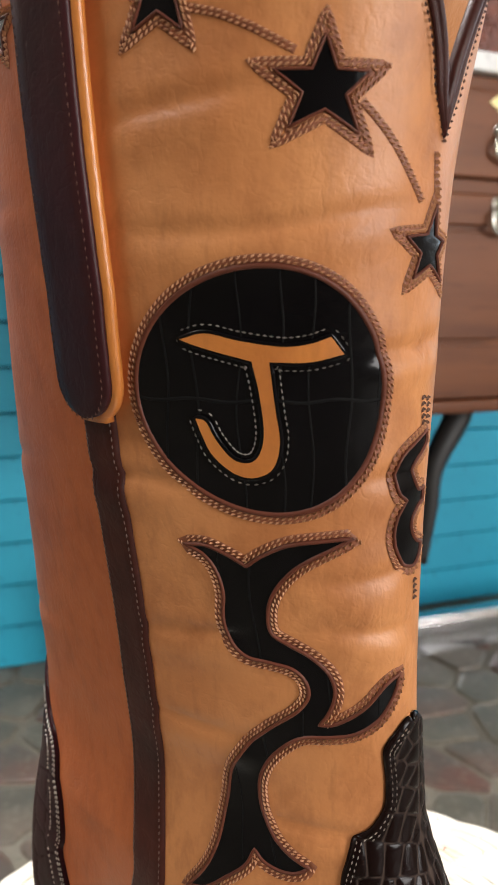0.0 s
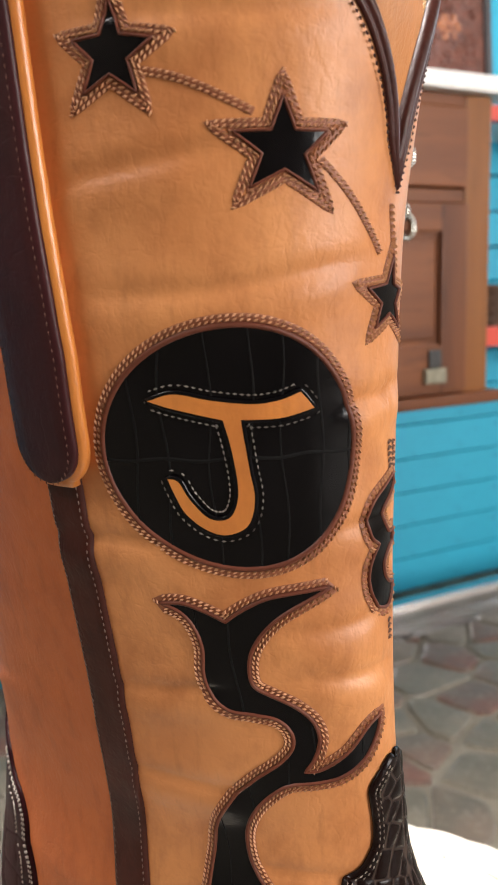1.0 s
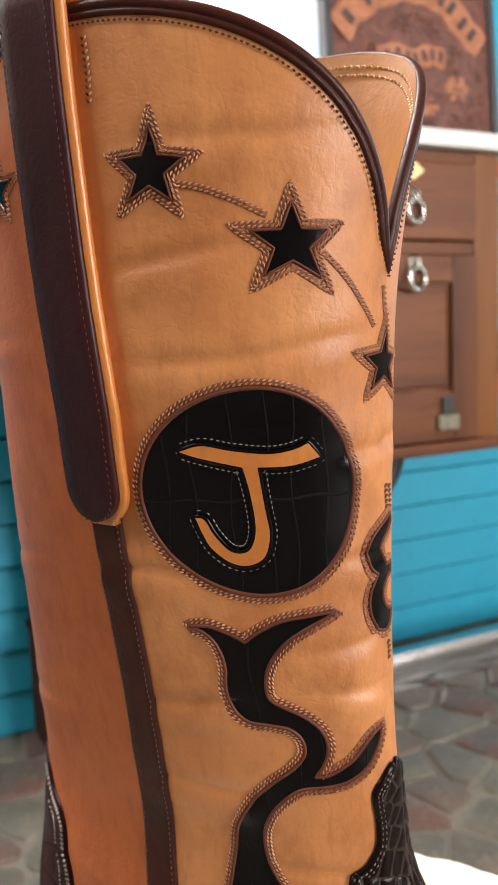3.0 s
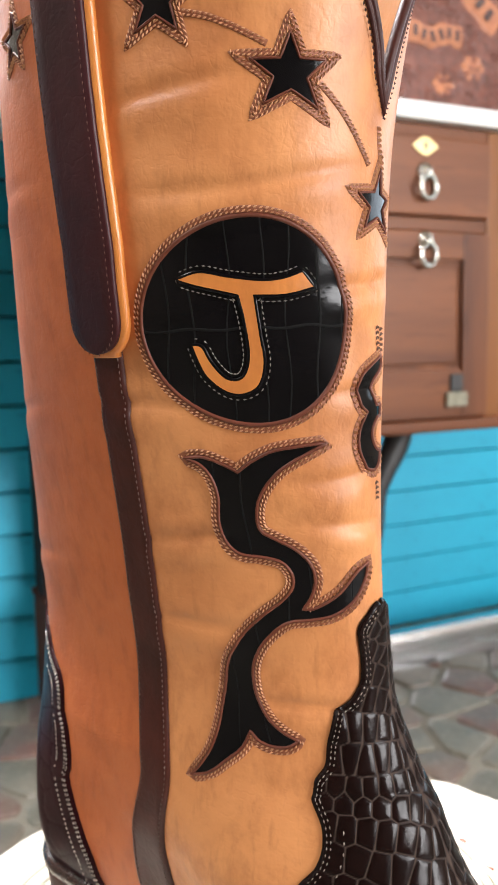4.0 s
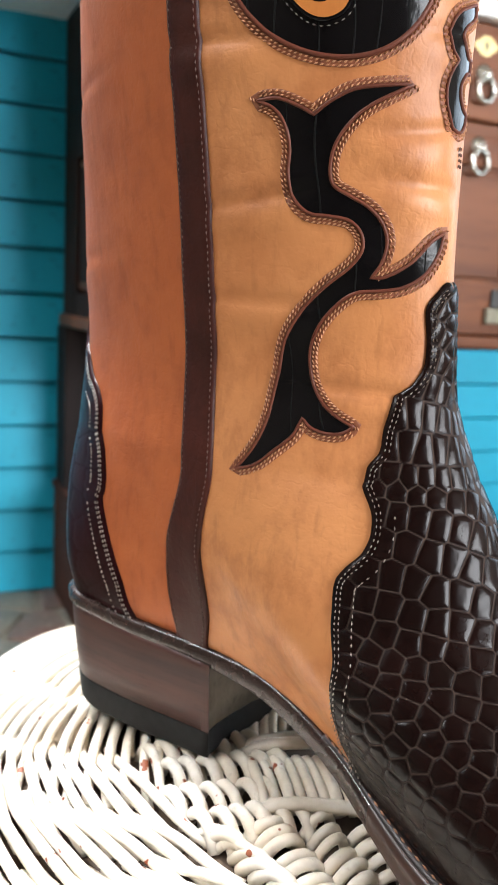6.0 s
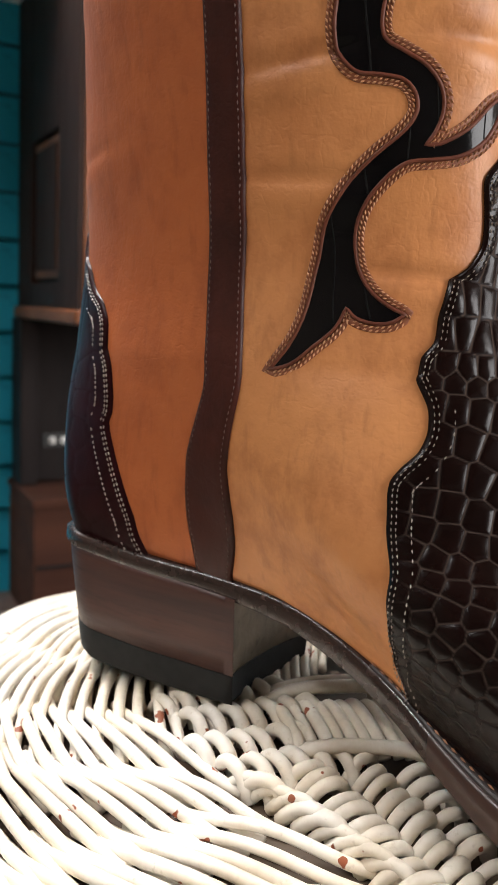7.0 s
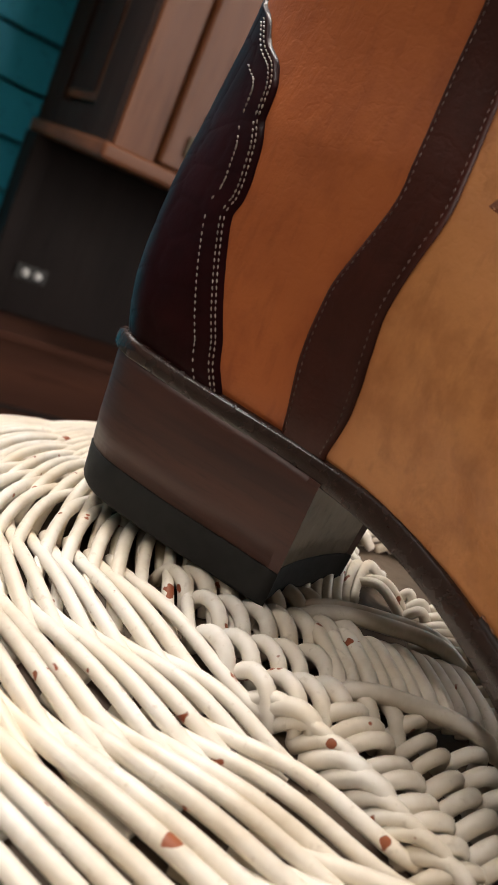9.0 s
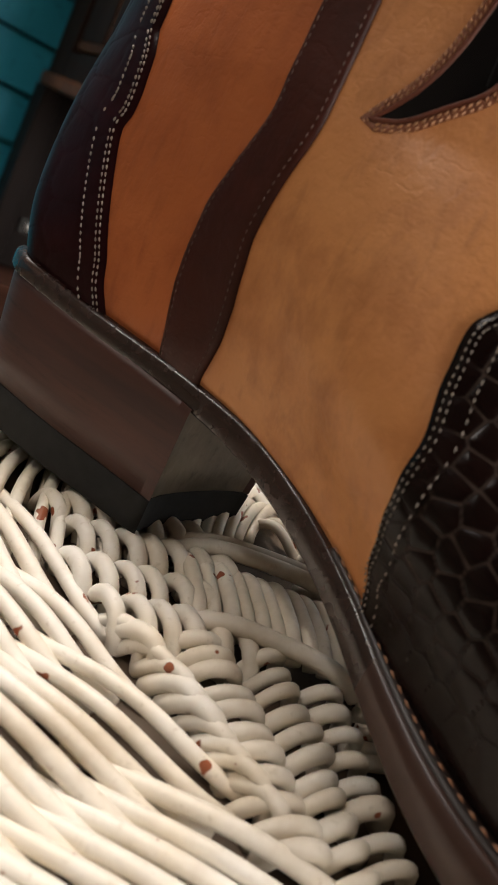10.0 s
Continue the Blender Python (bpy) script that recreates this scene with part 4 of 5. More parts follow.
CLOUD_OUT = [(3.250, 0.2745), (3.130, 0.2722), (3.040, 0.2700), (2.985, 0.2672), (2.967, 0.2632), (2.985, 0.2592), (3.045, 0.2570)]
CLOUD_LOW = [(3.045, 0.2570), (2.995, 0.2530), (2.969, 0.2480), (2.985, 0.2430), (3.060, 0.2388), (3.160, 0.2376), (3.240, 0.2400), (3.270, 0.2435)]
LOBE_LOW = [(3.270, 0.2435), (3.200, 0.2442), (3.135, 0.2470), (3.125, 0.2510), (3.190, 0.2545), (3.260, 0.2550)]
LOBE_TOP = [(3.260, 0.2590), (3.170, 0.2590), (3.115, 0.2628), (3.130, 0.2668), (3.200, 0.2690), (3.270, 0.2715), (3.250, 0.2745)]
cloud = inlay("cloud_inlay", outline(CLOUD_OUT, CLOUD_LOW, LOBE_LOW, [(3.260, 0.2550), (3.260, 0.2590)], LOBE_TOP, steps=5), "black two-lobed hide inlay on the shaft front", 0.0018, ((0.0012, 0.95),))
for run in ([(3.185, 0.2845), (3.195, 0.2800), (3.215, 0.2755)], [(3.245, 0.2840), (3.262, 0.2800), (3.260, 0.2755)], [(3.190, 0.2340), (3.195, 0.2305), (3.190, 0.2270)]):
    for shift in (0.0006, -0.0006):
        stitches("stitching", spline(run, 10), cloud, shift, 0.0017, 0.0017, 0.0008, 0.7 if shift > 0 else -0.7, THREAD_MID, 0.0002, False)

# stitched arcs that join the stars
for run in ([(2.075, 0.3719), (2.167, 0.3704), (2.251, 0.3682), (2.338, 0.3655), (2.430, 0.3625)], [(2.690, 0.3527), (2.787, 0.3479), (2.867, 0.3435), (2.948, 0.3383), (3.045, 0.3322)],
            [(3.125, 0.3440), (3.140, 0.3400), (3.165, 0.3345)]):
    arc = spline(run, 14)
    seam(arc, boot, 0.0, False, "arc_stitching")

# short row beside the pull strap
stitches("strap_row_stitching", spline([(1.720, 0.4130), (1.733, 0.4040), (1.737, 0.3945)], 12), boot, 0.0, 0.0018, 0.0016, 0.0007, 0.6, THREAD_DARK, 0.0002, False)
stitches("strap_row_stitching", spline([(1.735, 0.4130), (1.748, 0.4040), (1.752, 0.3945)], 12), boot, 0.0, 0.0018, 0.0016, 0.0007, -0.6, THREAD, 0.0002, False)

# vamp: h, rear edge
VAMP_EDGE = [(0.0, 1.575), (0.14, 1.621), (0.299, 1.742), (0.431, 1.881), (0.554, 2.031), (0.657, 2.117), (0.735, 2.168), (0.768, 2.216), (0.817, 2.309), (0.867, 2.357), (0.918, 2.374),
             (0.979, 2.366), (1.015, 2.406), (1.036, 2.490), (1.067, 2.544), (1.096, 2.615), (1.121, 2.760), (1.150, 2.852), (1.177, 2.865), (1.208, 2.859), (1.249, 3.002), (1.278, 3.130)]
COUNTER_EDGE = [(0.0, 0.838), (0.10, 0.838), (0.25, 0.868), (0.45, 0.886), (0.55, 0.892), (0.63, 0.900), (0.70, 0.940), (0.78, 0.960), (0.90, 0.965), (1.00, 0.945),
                (1.03, 0.930), (1.055, 0.870), (1.075, 0.740), (1.105, 0.600), (1.125, 0.420), (1.165, 0.260), (1.19, 0.0)]


def scale_field(points, centres, lift):
    """Pillow height and furrow mask from the nearest two centres."""
    height, mask = np.empty(len(points)), np.empty(len(points))
    for i in range(0, len(points), 4000):
        d = np.linalg.norm(points[i:i + 4000, None] - centres[None], axis=2)
        two = np.partition(d, 1, axis=1)[:, :2]
        two.sort(axis=1)
        gap = two[:, 1] - two[:, 0]
        height[i:i + 4000] = lift * (1 - (1 - np.clip(gap / 0.0046, 0, 1)) ** 2.2)
        mask[i:i + 4000] = np.exp(-(gap / 0.00048) ** 2)
    return height, mask


rng = random.Random(7)
centres = []
row = 0
h_row = 0.02
while h_row < 1.27:
    gap = 0.0118 - 0.0045 * np.clip((h_row - 0.75) / 0.4, 0, 1)
    base = boot_point(PI, h_row)
    a, b = smooth_at(VAMP_EDGE, h_row, 1) - 0.1, PI
    arc = np.linspace(a, b, 160)
    line = boot_point(arc, np.clip(h_row + 0.10 * np.sin((b - arc) * 1.1) * (h_row < 0.95), 0, 1.3))
    length = np.r_[0, np.cumsum(np.linalg.norm(np.diff(line, axis=0), axis=1))]
    spacing = gap * 0.62
    for s in np.arange(length[-1] - (row % 2) * spacing * 0.22, 0, -spacing):
        p = np.array([np.interp(s, length, line[:, k]) for k in range(3)]) + np.array([rng.uniform(-1, 1) for _ in range(3)]) * gap * 0.07
        centres.append(p)
        centres.append(p * np.array([1, -1, 1]))
    step = 0.01
    while np.linalg.norm(boot_point(PI, h_row + step) - base) < gap and step < 0.3:
        step += 0.004
    h_row += step
    row += 1
centres = np.array(centres)


def vamp_skin():
    hs = np.r_[np.linspace(0.0, 1.0, 340), np.linspace(1.0, 1.275, 130)[1:]]
    start = smooth_at(VAMP_EDGE, hs, 1)
    u = np.r_[np.linspace(0, 0.62, 300), np.linspace(0.62, 1, 70)[1:]]
    th = start[:, None] + (2 * PI - 2 * start)[:, None] * u[None]
    hh = np.broadcast_to(hs[:, None], th.shape)
    flat = boot_point(th, hh).reshape(-1, 3)
    height, mask = scale_field(flat, centres, 0.00045)
    d = np.minimum(u, 1 - u)[None] * (2 * PI - 2 * start)[:, None] * 0.05
    fold = np.clip(d / 0.0042, 0, 1).reshape(-1)
    border = np.clip(d.reshape(-1) / 0.0012, 0, 1) ** 0.5
    lift = 0.0013 * border + height * fold * np.clip((hh.reshape(-1) - 0.02) / 0.3, 0.15, 1) + 0.0004 * (1 - fold)
    v = boot_at(th, hh, lift.reshape(th.shape)).reshape(-1, 3)
    ob = mesh_object("vamp", v, grid_faces(len(hs), len(u)), BROWN_HIDE, boot, "glossy dark brown scaled hide vamp with a scalloped edge")
    layer = ob.data.attributes.new("groove", "FLOAT", "POINT")
    layer.data.foreach_set("value", (mask * fold * np.clip((hh.reshape(-1) - 0.05) / 0.3, 0.1, 1)).astype(np.float32))
    g = np.where(hs <= 1, ANKLE * hs, 0)
    shape = np.stack([start, np.where(hs <= 1, ANKLE * hs, ANKLE + (hs - 1) * (collar_height(start) - ANKLE))], 1)[6:-10]
    stitches("vamp_stitching", shape, ob, -0.0016, 0.0019, 0.0012, 0.00048, 0, THREAD_PALE, 0.0018, False, 0.0004)
    stitches("vamp_stitching", shape, ob, -0.0029, 0.0019, 0.0012, 0.00048, 0, THREAD_PALE, 0.0018, False, 0.0004)
    stitches("vamp_stitching", shape[:300], ob, -0.0072, 0.0024, 0.0014, 0.0005, 0, THREAD_PALE, 0.0021, False, 0.0004)
    return ob


vamp_skin()


def counter_skin():
    hs = np.r_[np.linspace(0.0, 1.0, 110), np.linspace(1.0, 1.188, 50)[1:]]
    start = smooth_at(COUNTER_EDGE, hs, 1)
    u = np.linspace(-1, 1, 110)
    th = start[:, None] * u[None]
    hh = np.broadcast_to(hs[:, None], th.shape)
    d = (1 - np.abs(u))[None] * start[:, None] * 0.06
    border = np.clip(d / 0.0010, 0, 1) ** 0.5
    spots = []
    r = random.Random(3)
    for h in np.arange(0.05, 1.2, 0.16):
        for t in np.arange(-0.9, 0.91, 0.22):
            spots.append(boot_point(t + r.uniform(-0.05, 0.05), h + r.uniform(-0.03, 0.03)))
    flat = boot_point(th, hh).reshape(-1, 3)
    height, mask = scale_field(flat, np.array(spots), 0.00012)
    v = boot_at(th, hh, 0.0013 * border + (height * 1.0).reshape(th.shape)).reshape(-1, 3)
    ob = mesh_object("heel_counter", v, grid_faces(len(hs), len(u)), COUNTER_HIDE, boot, "glossy oxblood brown hide heel counter with pale stitching")
    layer = ob.data.attributes.new("groove", "FLOAT", "POINT")
    layer.data.foreach_set("value", (mask * 0.4).astype(np.float32))
    shape = np.stack([start, np.where(hs <= 1, ANKLE * hs, ANKLE + (hs - 1) * (collar_height(start) - ANKLE))], 1)[2:142]
    for shift in (0.0015, 0.0029, 0.0085):
        stitches("counter_stitching", shape[:136] if shift < 0.005 else shape[:128], ob, shift, 0.0019, 0.0014, 0.00066, 0, THREAD_PALE, 0.0016, False, 0.0005)
    return ob


counter_skin()


# ---- sole and heel ----
def sole_ring(count=160):
    th = np.linspace(0, 2 * PI, count, endpoint=False)
    p = boot_point(th, 0.0)
    flat = p[:, :2]
    t = np.roll(flat, -1, 0) - np.roll(flat, 1, 0)
    out = np.stack([-t[:, 1], t[:, 0]], 1)
    out /= np.linalg.norm(out, axis=1)[:, None] + 1e-12
    out *= np.sign((out * (flat - flat.mean(0))).sum(1))[:, None]
    return th, p, out


sole_t, sole_p, sole_out = sole_ring()
sx = sole_p[:, 0]
reach = np.interp(sx, [-0.01, 0.03, 0.085, 0.11, 0.15, 0.18, 0.30], [0.0048, 0.0036, 0.0022, 0.0010, 0.0030, 0.0062, 0.0068])
thick = np.interp(sx, [-0.01, 0.07, 0.10, 0.14, 0.17, 0.21, 0.30], [0.0050, 0.0056, 0.0068, 0.0080, 0.0095, 0.0130, 0.0130])
low = np.maximum(sole_p[:, 2] - thick, -0.0022)
levels = [(-0.012, 0.0008), (0.0, 0.0008), (0.75, 0.0004), (1.0, -0.0006), (1.05, None), (1.0, None), (0.9, None)]
rings = []
for k, (grow, dz) in enumerate(levels):
    shift = np.where(grow < 0, grow, grow * reach)
    z = sole_p[:, 2] + dz if dz is not None else low + (sole_p[:, 2] - low) * (0.55, 0.08, 0.0)[k - 4]
    rings.append(np.column_stack([sole_p[:, :2] + sole_out * shift[:, None], z]))
rings.append(np.column_stack([sole_p[:, :2] * np.array([1, 0.35]) + np.array([0, 0]), low]))
v = np.vstack(rings)
n = len(sole_t)
faces = [f[::-1] for f in grid_faces(len(rings), n, True)]
sole = mesh_object("sole", v, faces, [SOLE_EDGE, SOLE_RED], boot, "polished leather sole edge, black-brown shank and reddish forefoot")
for poly in sole.data.polygons:
    poly.material_index = 1 if poly.center.x > 0.158 and poly.index >= 2 * n else 0
# stitched welt top on the forefoot
front = np.where((sx > 0.135))[0]
order = front[np.argsort(sole_t[front])]
strip = np.stack([np.column_stack([sole_p[order, :2] + sole_out[order] * (reach[order] * k)[:, None], sole_p[order, 2] + z]) for k, z in ((0.05, 0.0016), (0.4, 0.0017), (0.72, 0.0014), (0.80, 0.0002))], 1)
mesh_object("welt", strip.reshape(-1, 3), grid_faces(len(order), 4), WELT_TOP, boot, "reddish brown stitched leather welt")
verts, faces = [], []
mid = np.column_stack([sole_p[order, :2] + sole_out[order] * (reach[order] * 0.6)[:, None], sole_p[order, 2] + 0.0018])
d = np.r_[0, np.cumsum(np.linalg.norm(np.diff(mid, axis=0), axis=1))]
for s in np.arange(0.001, d[-1], 0.0034):
    c = np.array([np.interp(s, d, mid[:, k]) for k in range(3)])
    e = np.array([np.interp(s + 0.001, d, mid[:, k]) for k in range(3)]) - c
    e /= np.linalg.norm(e) + 1e-9
    w = np.cross([0, 0, 1], e)
    k = len(verts)
    for a, b, z in ((-0.0012, 0, 0), (0, -0.0005, 0), (0.0012, 0, 0), (0, 0.0005, 0), (0, 0, 0.0006)):
        verts.append(c + e * a + w * b + np.array([0, 0, z]))
    faces += [(k, k + 1, k + 4), (k + 1, k + 2, k + 4), (k + 2, k + 3, k + 4), (k + 3, k, k + 4)]
tagged(mesh_object("welt_stitching", verts, faces, THREAD, boot, smooth=False), kind="stuff")


def heel_outline(shrink, breast, count=48):
    """D-shaped heel: rounded back, straight hollow breast."""
    xs = np.linspace(-0.0062 + shrink * 1.0, breast, 26)
    half = np.array([float(smooth_at(PLAN, np.clip(x, -0.0019, 0.2), 1)) for x in xs])
    half = np.maximum(half + 0.0032 - shrink, 0.0005)
    half[0] = 0.0
    d = np.clip((xs - xs[0]) / 0.030, 0, 1)
    half = np.minimum(half, (0.0318 - shrink) * np.sqrt(np.clip(1 - (1 - d) ** 2, 0, 1)) + 1e-4)
    near = [(x, -w) for x, w in zip(xs, half)]
    hollow = [(breast - 0.0035 * math.cos(t), half[-1] * math.sin(t)) for t in np.linspace(-PI / 2, PI / 2, 9)[1:-1]]
    far = [(x, w) for x, w in zip(xs[::-1], half[::-1])]
    return np.array(near + hollow + far[:-1])


HEEL_LEVELS = [(1.0, 0.0000, 0.0865), (0.94, 0.0000, 0.0863), (0.72, 0.0008, 0.0860), (0.48, 0.0018, 0.0856), (0.285, 0.0028, 0.0852)]
CAP_LEVELS = [(0.28, 0.0028, 0.0852), (0.27, 0.0026, 0.0853), (0.03, 0.0036, 0.0849), (0.0, 0.0044, 0.0845)]


def heel_stack(name, table, material, parent, label):
    rings = []
    for share, shrink, breast in table:
        o = heel_outline(shrink, breast)
        top = np.array([float(smooth_at(FEATHER, np.clip(x, -0.0019, 0.25), 1)) for x in o[:, 0]]) - 0.0046
        rings.append(np.column_stack([o, 0.0092 + share * (top - 0.0092)]))
    m = len(rings[0])
    faces = [f[::-1] for f in grid_faces(len(rings), m, True)] + [tuple(range(m))[::1], tuple((len(rings) - 1) * m + i for i in range(m))[::-1]]
    ob = mesh_object(name, np.vstack(rings), faces, [material, HEEL_BREAST], parent, label)
    for poly in ob.data.polygons:
        if abs(poly.normal.x) > 0.85 and poly.center.x > 0.06 and name == "heel":
            poly.material_index = 1
    ob.data.shade_flat()
    for poly in ob.data.polygons:
        poly.use_smooth = len(poly.vertices) == 4 and not (poly.center.x > 0.0835)
    return ob


heel = heel_stack("heel", HEEL_LEVELS, HEEL_STACK, boot, "dark stacked leather heel block, worn breast lightened for bounced light")
heel_stack("heel_cap", CAP_LEVELS, HEEL_RUBBER, heel, "black rubber heel cap")


# ---- wicker stool ----
SEAT_X, SEAT_Y, SEAT_R, SEAT_Z = 0.176, 0.268, 0.224, 0.4049
STRAND, STEP, INNER = 0.00205, 0.00272, 0.030
# spokes under the weave: bearing at 0.156 m from the middle, lean in degrees for each millimetre inwards;
# DRIFT: how far a strand runs outwards on its way from that spoke to the next
SPOKES = [(-102, 0.2), (-84, 0.2), (-66, 0.2), (-48, 0.2), (-30, 0.2), (-12, 0.2), (6, 0.2), (24, 0.2), (42, 0.2), (60, 0.25), (78, 0.3), (96, 0.3), (114, 0.35), (132, 0.4),
          (151, 0.43), (169.3, 0.43), (187, 0.50), (206, 0.32), (224, 0.18), (241, 0.2), (258, 0.2)]
DRIFT = {114: 0.006, 132: 0.012, 151: 0.020}
stool = thing("wicker_stool", "oval white-painted wicker stool with worn chipped cane strands", "stool", at=pose(SEAT_X, SEAT_Y, 0))


def seat_drop(r):
    """The seat is a low dome that rolls over at its rim."""
    r = np.asarray(r)
    return 0.9 * r**2 + np.clip((r - 0.206) / 0.02, 0, 1.3) ** 2 * 0.005


def seat_rim(phi):
    """The seat is egg-shaped in plan."""
    return SEAT_R - 0.055 * np.clip(np.cos(phi - radians(35)), 0, 1)


def spoke_at(k, r):
    bearing, lean = SPOKES[k]
    return radians(bearing + lean * np.clip((0.156 - r) * 1000, -45, 60))


def strand_path(k, j, rng):
    """From one spoke to the next: dives in under its neighbours at both ends."""
    r = INNER + STEP * j + rng.uniform(-0.0004, 0.0004)
    a, b = spoke_at(k, r), spoke_at(k + 1, r)
    t = np.linspace(0, 1, 15)
    over = 0.40 + rng.uniform(-0.05, 0.05)
    u = -over + (1 + 2 * over) * t
    phi = a + (b - a) * u
    rr = r + (0.0008 + DRIFT.get(SPOKES[k][0], 0.0) * 1.5) * (t - 0.5) + 0.0006 * np.sin(t * PI) * rng.uniform(-1, 1)
    xy = np.column_stack([rr * np.cos(phi), rr * np.sin(phi)])
    rr = np.linalg.norm(xy, axis=1)
    z = SEAT_Z - STRAND - 0.0060 * np.sin(PI * (u - 0.5) / 2) ** 2 - seat_drop(rr) + rng.uniform(-0.0007, 0.0005)
    return np.column_stack([xy, z])


rng = random.Random(11)
rest_v, rest_f = [], []
strands = []
SEAM_Y, SEAM_X = (0.12, 0.132, 0.149, 0.165, 0.181, 0.198, 0.215, 0.26), (0.118, 0.108, 0.097, 0.085, 0.076, 0.070, 0.068, 0.075)
for j in range(71):
    for k in range(len(SPOKES) - 1):
        path, rad = strand_path(k, j, rng), STRAND * rng.uniform(0.92, 1.10) * (0.90 + 0.0030 * j)
        if (k + j) % 2 or np.hypot(*path[7, :2]) > seat_rim(math.atan2(path[7, 1], path[7, 0])):
            continue
        mid = path[7, :2] + np.array([SEAT_X, SEAT_Y])
        if 0.12 < mid[1] < 0.25 and np.interp(mid[1], SEAM_Y, SEAM_X) - 0.004 < mid[0] < 0.15:
            continue
        strands.append((path, rad))
corner = np.array([0.03 - SEAT_X, 0.19 - SEAT_Y])
strands.sort(key=lambda s: np.linalg.norm(s[0][7, :2] - corner))
for n_, (path, rad) in enumerate(strands):
    v, f = sweep(path, rad, 10)
    if n_ < 300:
        mesh_object("strand", v, f, WICKER, stool)
    else:
        k = len(rest_v)
        rest_v += list(v)
        rest_f += [tuple(q + k for q in face) for face in f]
tagged(mesh_object("weave", rest_v, rest_f, WICKER, stool), kind="stuff")


def cane(name, xy, radius, lift=0.0, dip=0.005, power=3.0):
    """One strand laid along points of the seat's plan; its ends dip into the weave."""
    xy = np.asarray(xy, float) - np.array([SEAT_X, SEAT_Y])
    t = np.linspace(-1, 1, len(xy))
    z = SEAT_Z - seat_drop(np.linalg.norm(xy, axis=1)) + lift - dip * np.abs(t) ** power
    v, f = sweep(np.column_stack([xy, z]), radius, 10)
    return mesh_object(name, v, f, WICKER, stool)


# braided seam that crosses the seat: columns of thick loops, each loop laid over the one before
t = np.linspace(-1, 1, 11)
for start, end, count, way, half in (((0.0770, 0.2030), (0.0960, 0.1560), 10, (0.50, -0.86), 0.0088), ((0.0950, 0.1990), (0.1010, 0.1440), 11, (0.98, -0.22), 0.0072),
                                     ((0.1115, 0.1930), (0.1110, 0.1370), 11, (0.99, 0.15), 0.0068), ((0.1235, 0.1820), (0.1210, 0.1260), 10, (0.99, -0.12), 0.0064)):
    way = np.array(way)
    along = (np.array(end) - np.array(start)) / np.linalg.norm(np.array(end) - np.array(start))
    for k in range(count):
        mid = np.array(start) + (np.array(end) - np.array(start)) * k / (count - 1) + np.array([rng.uniform(-1, 1), rng.uniform(-1, 1)]) * 0.0007
        xy = mid + way * (t * half * rng.uniform(0.9, 1.1))[:, None] + along * (0.0026 * (1 - t**2))[:, None]
        cane("braid_loop", xy, 0.0023 * rng.uniform(0.82, 1.14), -0.0012 + rng.uniform(-0.0010, 0.0008), 0.0085, 2.4)
# rows of short upright knuckles between the braid and the heel
for row, (x, y) in enumerate(((0.0690, 0.2545), (0.0700, 0.2390), (0.0690, 0.2245), (0.0715, 0.2090))):
    for k in range(7 - row // 2):
        c = np.array([x + 0.0064 * k + rng.uniform(-0.0006, 0.0006) + 0.003 * (row % 2), y - 0.0024 * k + rng.uniform(-0.0008, 0.0008)])
        xy = c + np.array([0.0016, -0.0088]) * t[:, None]
        cane("knuckle", xy, 0.0025 * rng.uniform(0.85, 1.12), -0.0012, 0.0085, 2.6)
# short bundle between two crossing strands beside the seam
t = np.linspace(0, 1, 12)
for k in range(11):
    u = k / 10
    a = np.array([0.1020 + 0.0400 * u + rng.uniform(-0.0005, 0.0005), 0.2320 - 0.0190 * u])
    b = a + np.array([-0.0050 + rng.uniform(-0.001, 0.001), -0.0290])
    cane("strand", a + (b - a) * t[:, None], rng.uniform(0.0018, 0.0026), -0.0010, 0.004, 4)
for a, b, lift in (((0.1000, 0.2350), (0.1480, 0.2130), 0.0014), ((0.1010, 0.2390), (0.1500, 0.2180), 0.0006), ((0.0930, 0.2040), (0.1340, 0.1800), 0.0014)):
    cane("strand", np.array(a) + (np.array(b) - np.array(a)) * t[:, None], 0.0025, lift, 0.005, 4)

# core coloured dark for shade in the weave's gaps, side weave, hoop and legs
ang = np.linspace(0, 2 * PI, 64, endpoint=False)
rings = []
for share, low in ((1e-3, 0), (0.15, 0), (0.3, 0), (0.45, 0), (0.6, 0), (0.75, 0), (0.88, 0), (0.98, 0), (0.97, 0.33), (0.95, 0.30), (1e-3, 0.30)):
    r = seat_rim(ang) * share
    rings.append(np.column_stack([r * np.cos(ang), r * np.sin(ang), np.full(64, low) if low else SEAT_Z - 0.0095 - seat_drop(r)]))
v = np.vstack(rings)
mesh_object("seat_core", v, [f[::-1] for f in grid_faces(len(rings), 64, True)], GAP_SHADE, stool, "solid core under the weave, coloured dark for shade in the gaps")
for k in range(14):
    ang = np.linspace(0, 2 * PI, 145)
    r = seat_rim(ang) + 0.002 + 0.0022 * np.sin(ang * 18 + (k % 2) * PI)
    z = SEAT_Z - seat_drop(seat_rim(ang)) - 0.008 - k * 0.0052
    v, f = sweep(np.column_stack([r * np.cos(ang), r * np.sin(ang), z]), 0.0030, 8, False)
    mesh_object("side_strand", v, f, WICKER, stool)
for k in range(4):
    a = PI / 4 + k * PI / 2
    path = np.array([(0.140 * math.cos(a), 0.140 * math.sin(a), 0.32), (0.150 * math.cos(a), 0.150 * math.sin(a), 0.16), (0.160 * math.cos(a), 0.160 * math.sin(a), 0.0)])
    v, f = sweep(path, 0.014, 14, up=(1, 0.3, 0))
    mesh_object("leg", v, f, WICKER, stool)


